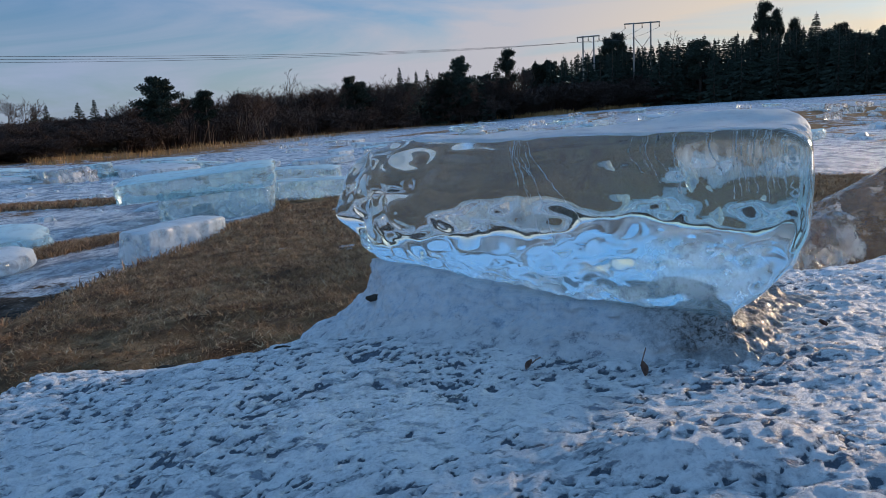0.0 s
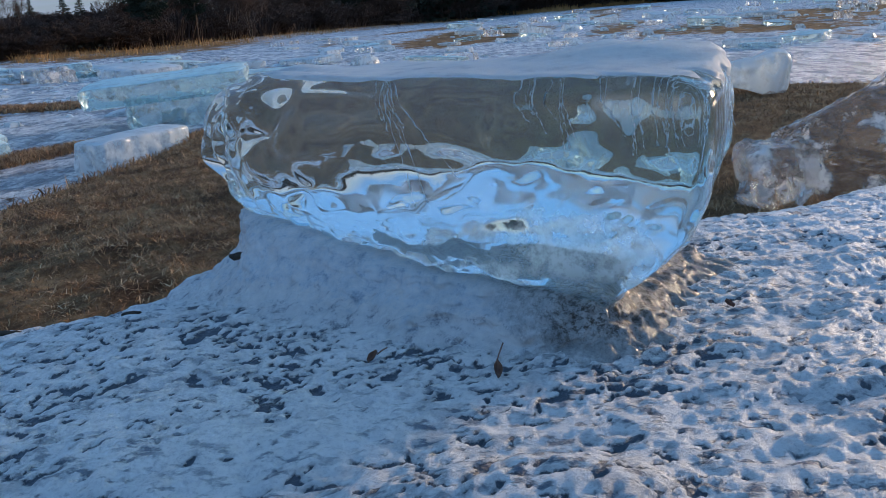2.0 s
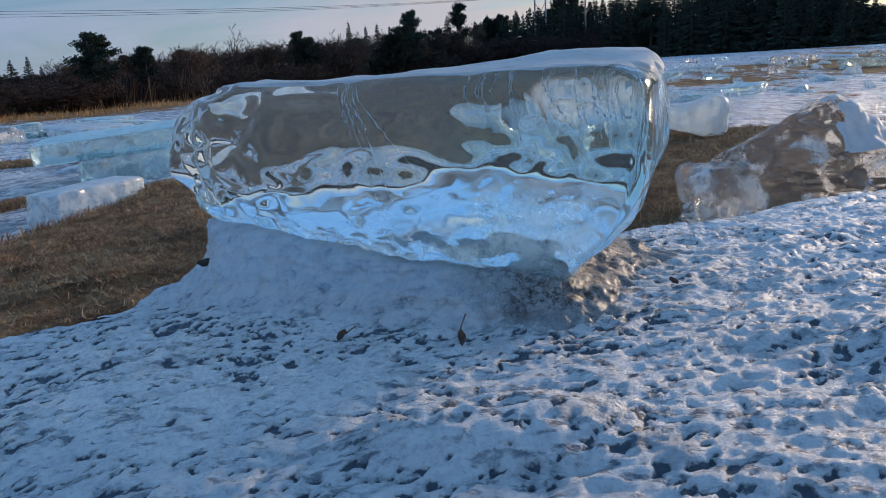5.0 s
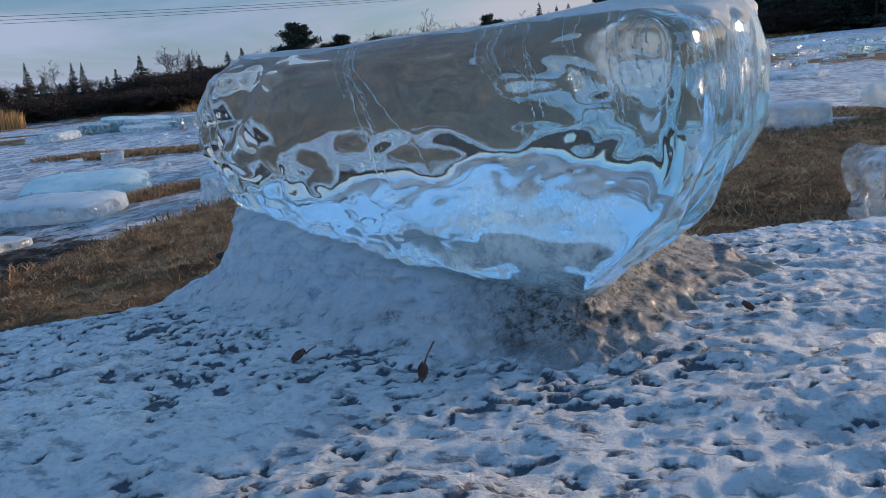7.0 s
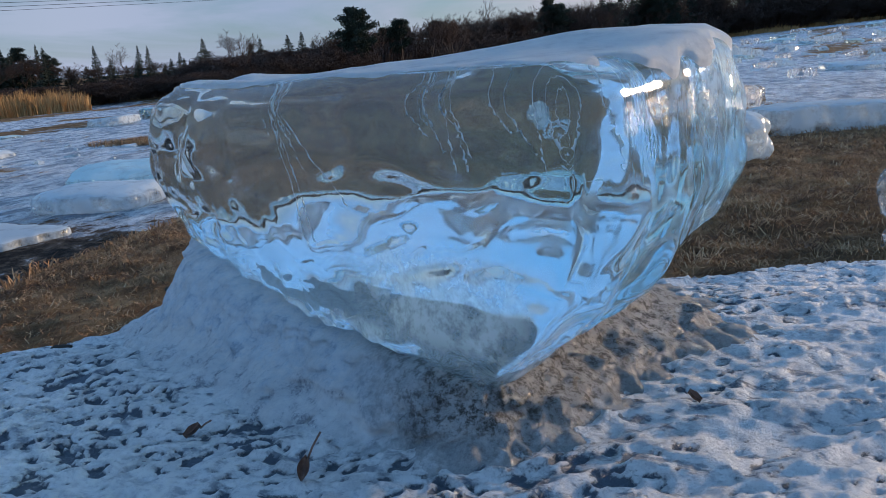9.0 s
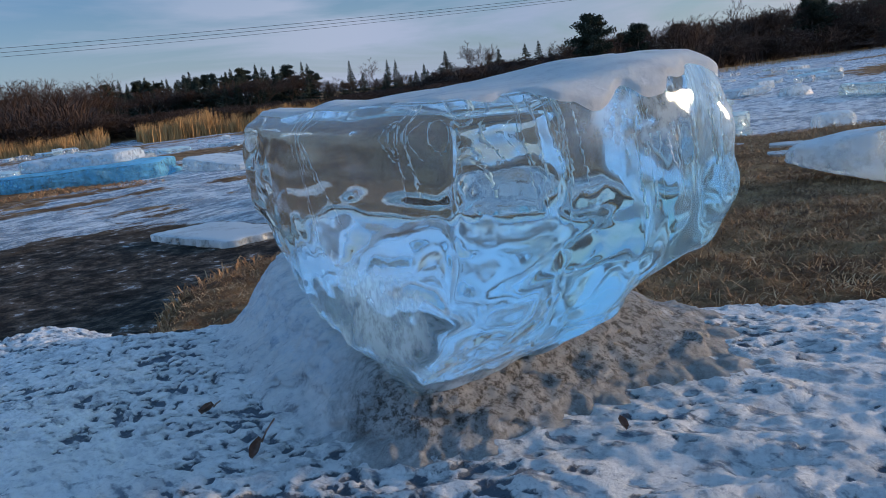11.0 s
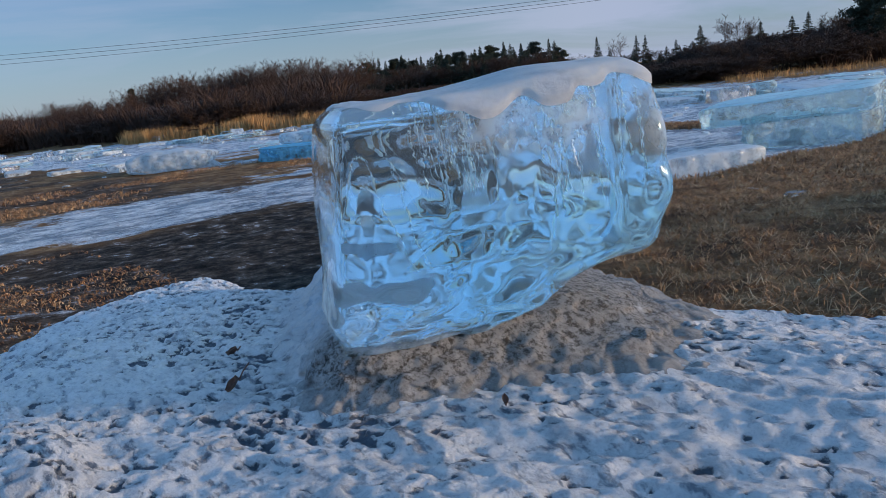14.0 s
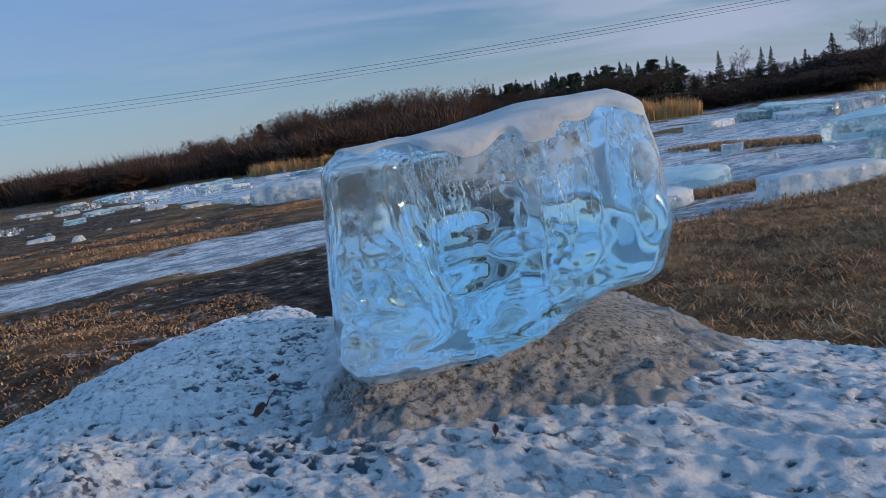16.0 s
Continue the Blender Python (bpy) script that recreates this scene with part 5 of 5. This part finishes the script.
thicket("reed_bed", 53, 72, -1.0, 2.5, 0.7, 9000, REED, 45, "low straw-coloured reeds along the shore", 0.02, 0.25)
thicket("reed_bed", -30, -4, -1.0, 4, 0.7, 7000, REED, 41, "low dry reeds below the forest", 0.04, 0.3)
thicket("reed_fringe", -4, 30, -2.5, 4, 0.4, 4000, REED, 43, "sparse dry reeds along the snowy shore", 0.012, 0.4)


# ---------------------------------------------------------------- power line
def pylon(az, dist, el, turn, label, gap):
    x, y = polar(az, dist)
    g = ground_at(x, y)
    h = 0.55 + dist * math.tan(radians(el)) - g
    ob = tagged(new("power_pylon"), label, "pylon")
    ob.matrix_world = pose(x, y, g, 0, 0, turn)
    half = gap / 2
    for s in (-1, 1):
        part("pole", mesh_from("pole", *tube([(s * half, 0, -1), (s * half, 0, h)], [0.17, 0.12], 8), POLE_WOOD), ob)
        part("brace", mesh_from("brace", *tube([(-s * half, 0.12 * s, h * 0.55), (s * half, 0.12 * s, h * 0.83)], 0.06, 6), POLE_WOOD), ob)
    part("crossarm", mesh_from("crossarm", *tube([(-half * 2.1, 0, h * 0.99), (half * 2.1, 0, h * 0.99)], 0.11, 6), POLE_WOOD), ob)
    for s in (-2.0, 0, 2.0):
        part("insulator", mesh_from("insulator", *tube([(s * half, 0, h * 0.985), (s * half, 0, h * 0.985 - 0.7)], [0.06, 0.09], 6), WIRE), ob)
    return Vector((x, y, g + h * 0.985 - 0.7)), half * 2.0


pa, wa = pylon(-10.6, 132, 5.1, -20, "tall two-legged wooden power pylon among the trees", 1.75)
pb, wb = pylon(-14.3, 134, 5.75, -10, "tall two-legged wooden power pylon with cross braces", 2.7)
ex, ey = polar(97, 125)
for s in (-1, 0, 1):
    a = pa + Vector((math.cos(radians(-20)), math.sin(radians(-20)), 0)) * (s * wa)
    b = Vector((ex, ey, 0.55 + 125 * math.tan(radians(4.62)))) + Vector((0.3, 0.95, 0)) * (s * wa) + Vector((0, 0, 0.55 * s))
    path = []
    for i in range(41):
        k = i / 40
        q = a.lerp(b, k)
        q.z -= 3.75 * 4 * k * (1 - k)
        path.append(q)
    tagged(new("power_line_wire", mesh_from("power_line_wire", *tube(path, 0.02, 4), WIRE)), "thin sagging power line wire across the sky", "wire", "power line wires")
    c = pb + Vector((math.cos(radians(-10)), math.sin(radians(-10)), 0)) * (s * wb)
    path = [a.lerp(c, i / 12) - Vector((0, 0, 0.8 * 4 * (i / 12) * (1 - i / 12))) for i in range(13)]
    tagged(new("power_line_wire", mesh_from("power_line_wire", *tube(path, 0.025, 4), WIRE)), "thin wire between two wooden pylons", "wire", "power line wires")

# a pale marker post on the far shore
x, y = polar(68.2, 44)
tagged(new("marker_post", mesh_from("marker_post", *tube([(x, y, ground_at(x, y) - 0.2), (x, y, ground_at(x, y) + 1.0), (x, y, ground_at(x, y) + 1.03)], [0.1, 0.1, 0.07], 8), POLE_WOOD)), "pale wooden marker post at the shore", "post")


# ---------------------------------------------------------------- litter on the floe
def floe_at(x, y):
    return float(floe_parts(np.array([x]), np.array([y]))[0][0])


def dead_leaf(x, y, size, turn, tip, stem, label):
    """A curled leaf with a stalk."""
    size, stem = size * 0.78, stem * 0.8
    n = 9
    vs, fs = [], []
    for i in range(n):
        t = i / (n - 1)
        w = size * 0.24 * math.sin(math.pi * min(1, t * 0.96 + 0.03)) ** 0.8
        for j in range(5):
            s = (j - 2) / 2
            vs.append((w * s, size * (t - 0.4), 0.34 * size * abs(s) ** 1.5 + 0.18 * size * (t - 0.4) ** 2 + 0.03 * size * math.sin(9 * t + 3 * s)))
    top = [(a, b, c + 0.0012) for a, b, c in vs]
    f = grid_faces(n, 5)
    rim = [i * 5 for i in range(n)] + [(n - 1) * 5 + j for j in range(1, 5)] + [i * 5 + 4 for i in range(n - 2, -1, -1)] + [j for j in range(3, 0, -1)]
    o = len(vs)
    fs = [q[::-1] for q in f] + [tuple(i + o for i in q) for q in f] + [(rim[i], rim[(i + 1) % len(rim)], rim[(i + 1) % len(rim)] + o, rim[i] + o) for i in range(len(rim))]
    ob = tagged(new("fallen_leaf"), label, "leaf")
    ob.matrix_world = pose(x, y, floe_at(x, y) + 0.006, tip, 8, turn)
    part("blade", mesh_from("blade", vs + top, fs, LEAF), ob)
    if stem:
        part("stalk", mesh_from("stalk", *tube([(0, 0.5 * size, 0), (0.004, 0.62 * size + stem * 0.4, stem * 0.35), (0.01, 0.62 * size + stem, stem * 0.6)], 0.0011, 5), LEAF), ob)


dead_leaf(0.29, 1.15, 0.031, 10, 38, 0.028, "withered brown leaf standing in crusted snow")
dead_leaf(0.12, 1.225, 0.026, -40, 25, 0.014, "small withered brown leaf on snow")
dead_leaf(0.652, 1.322, 0.02, 60, 25, 0.0, "curled brown leaf scrap on snow")
dead_leaf(1.02, 0.93, 0.028, 15, 15, 0.0, "curled brown leaf scrap on snow")


def chip(x, y, long, wide, turn, label, z=None, seed=1):
    r = random.Random(seed)
    path = [(-long / 2 + long * i / 5, r.uniform(-0.12, 0.12) * wide, r.uniform(0, 0.15) * wide) for i in range(6)]
    ob = new("bark_chip", mesh_from("bark_chip", *tube(path, [wide * 0.25, wide * 0.5, wide * 0.55, wide * 0.5, wide * 0.42, wide * 0.15], 6), STICK))
    ob.matrix_world = pose(x, y, (floe_at(x, y) if z is None else z) + wide * 0.25, 0, 0, turn)
    tagged(ob, label, "bark chip")


chip(-0.165, 1.64, 0.045, 0.016, 5, "dark bark chip frozen to the slush pillar", 0.165, 2)
chip(-0.365, 1.574, 0.035, 0.012, 20, "dark bark chip on the rim of the floe", None, 3)
chip(0.43, 1.205, 0.012, 0.010, 0, "small dark crumb on snow", None, 4)
chip(-0.62, 1.6, 0.05, 0.012, 8, "dark bark chip on the rim of the floe", None, 5)
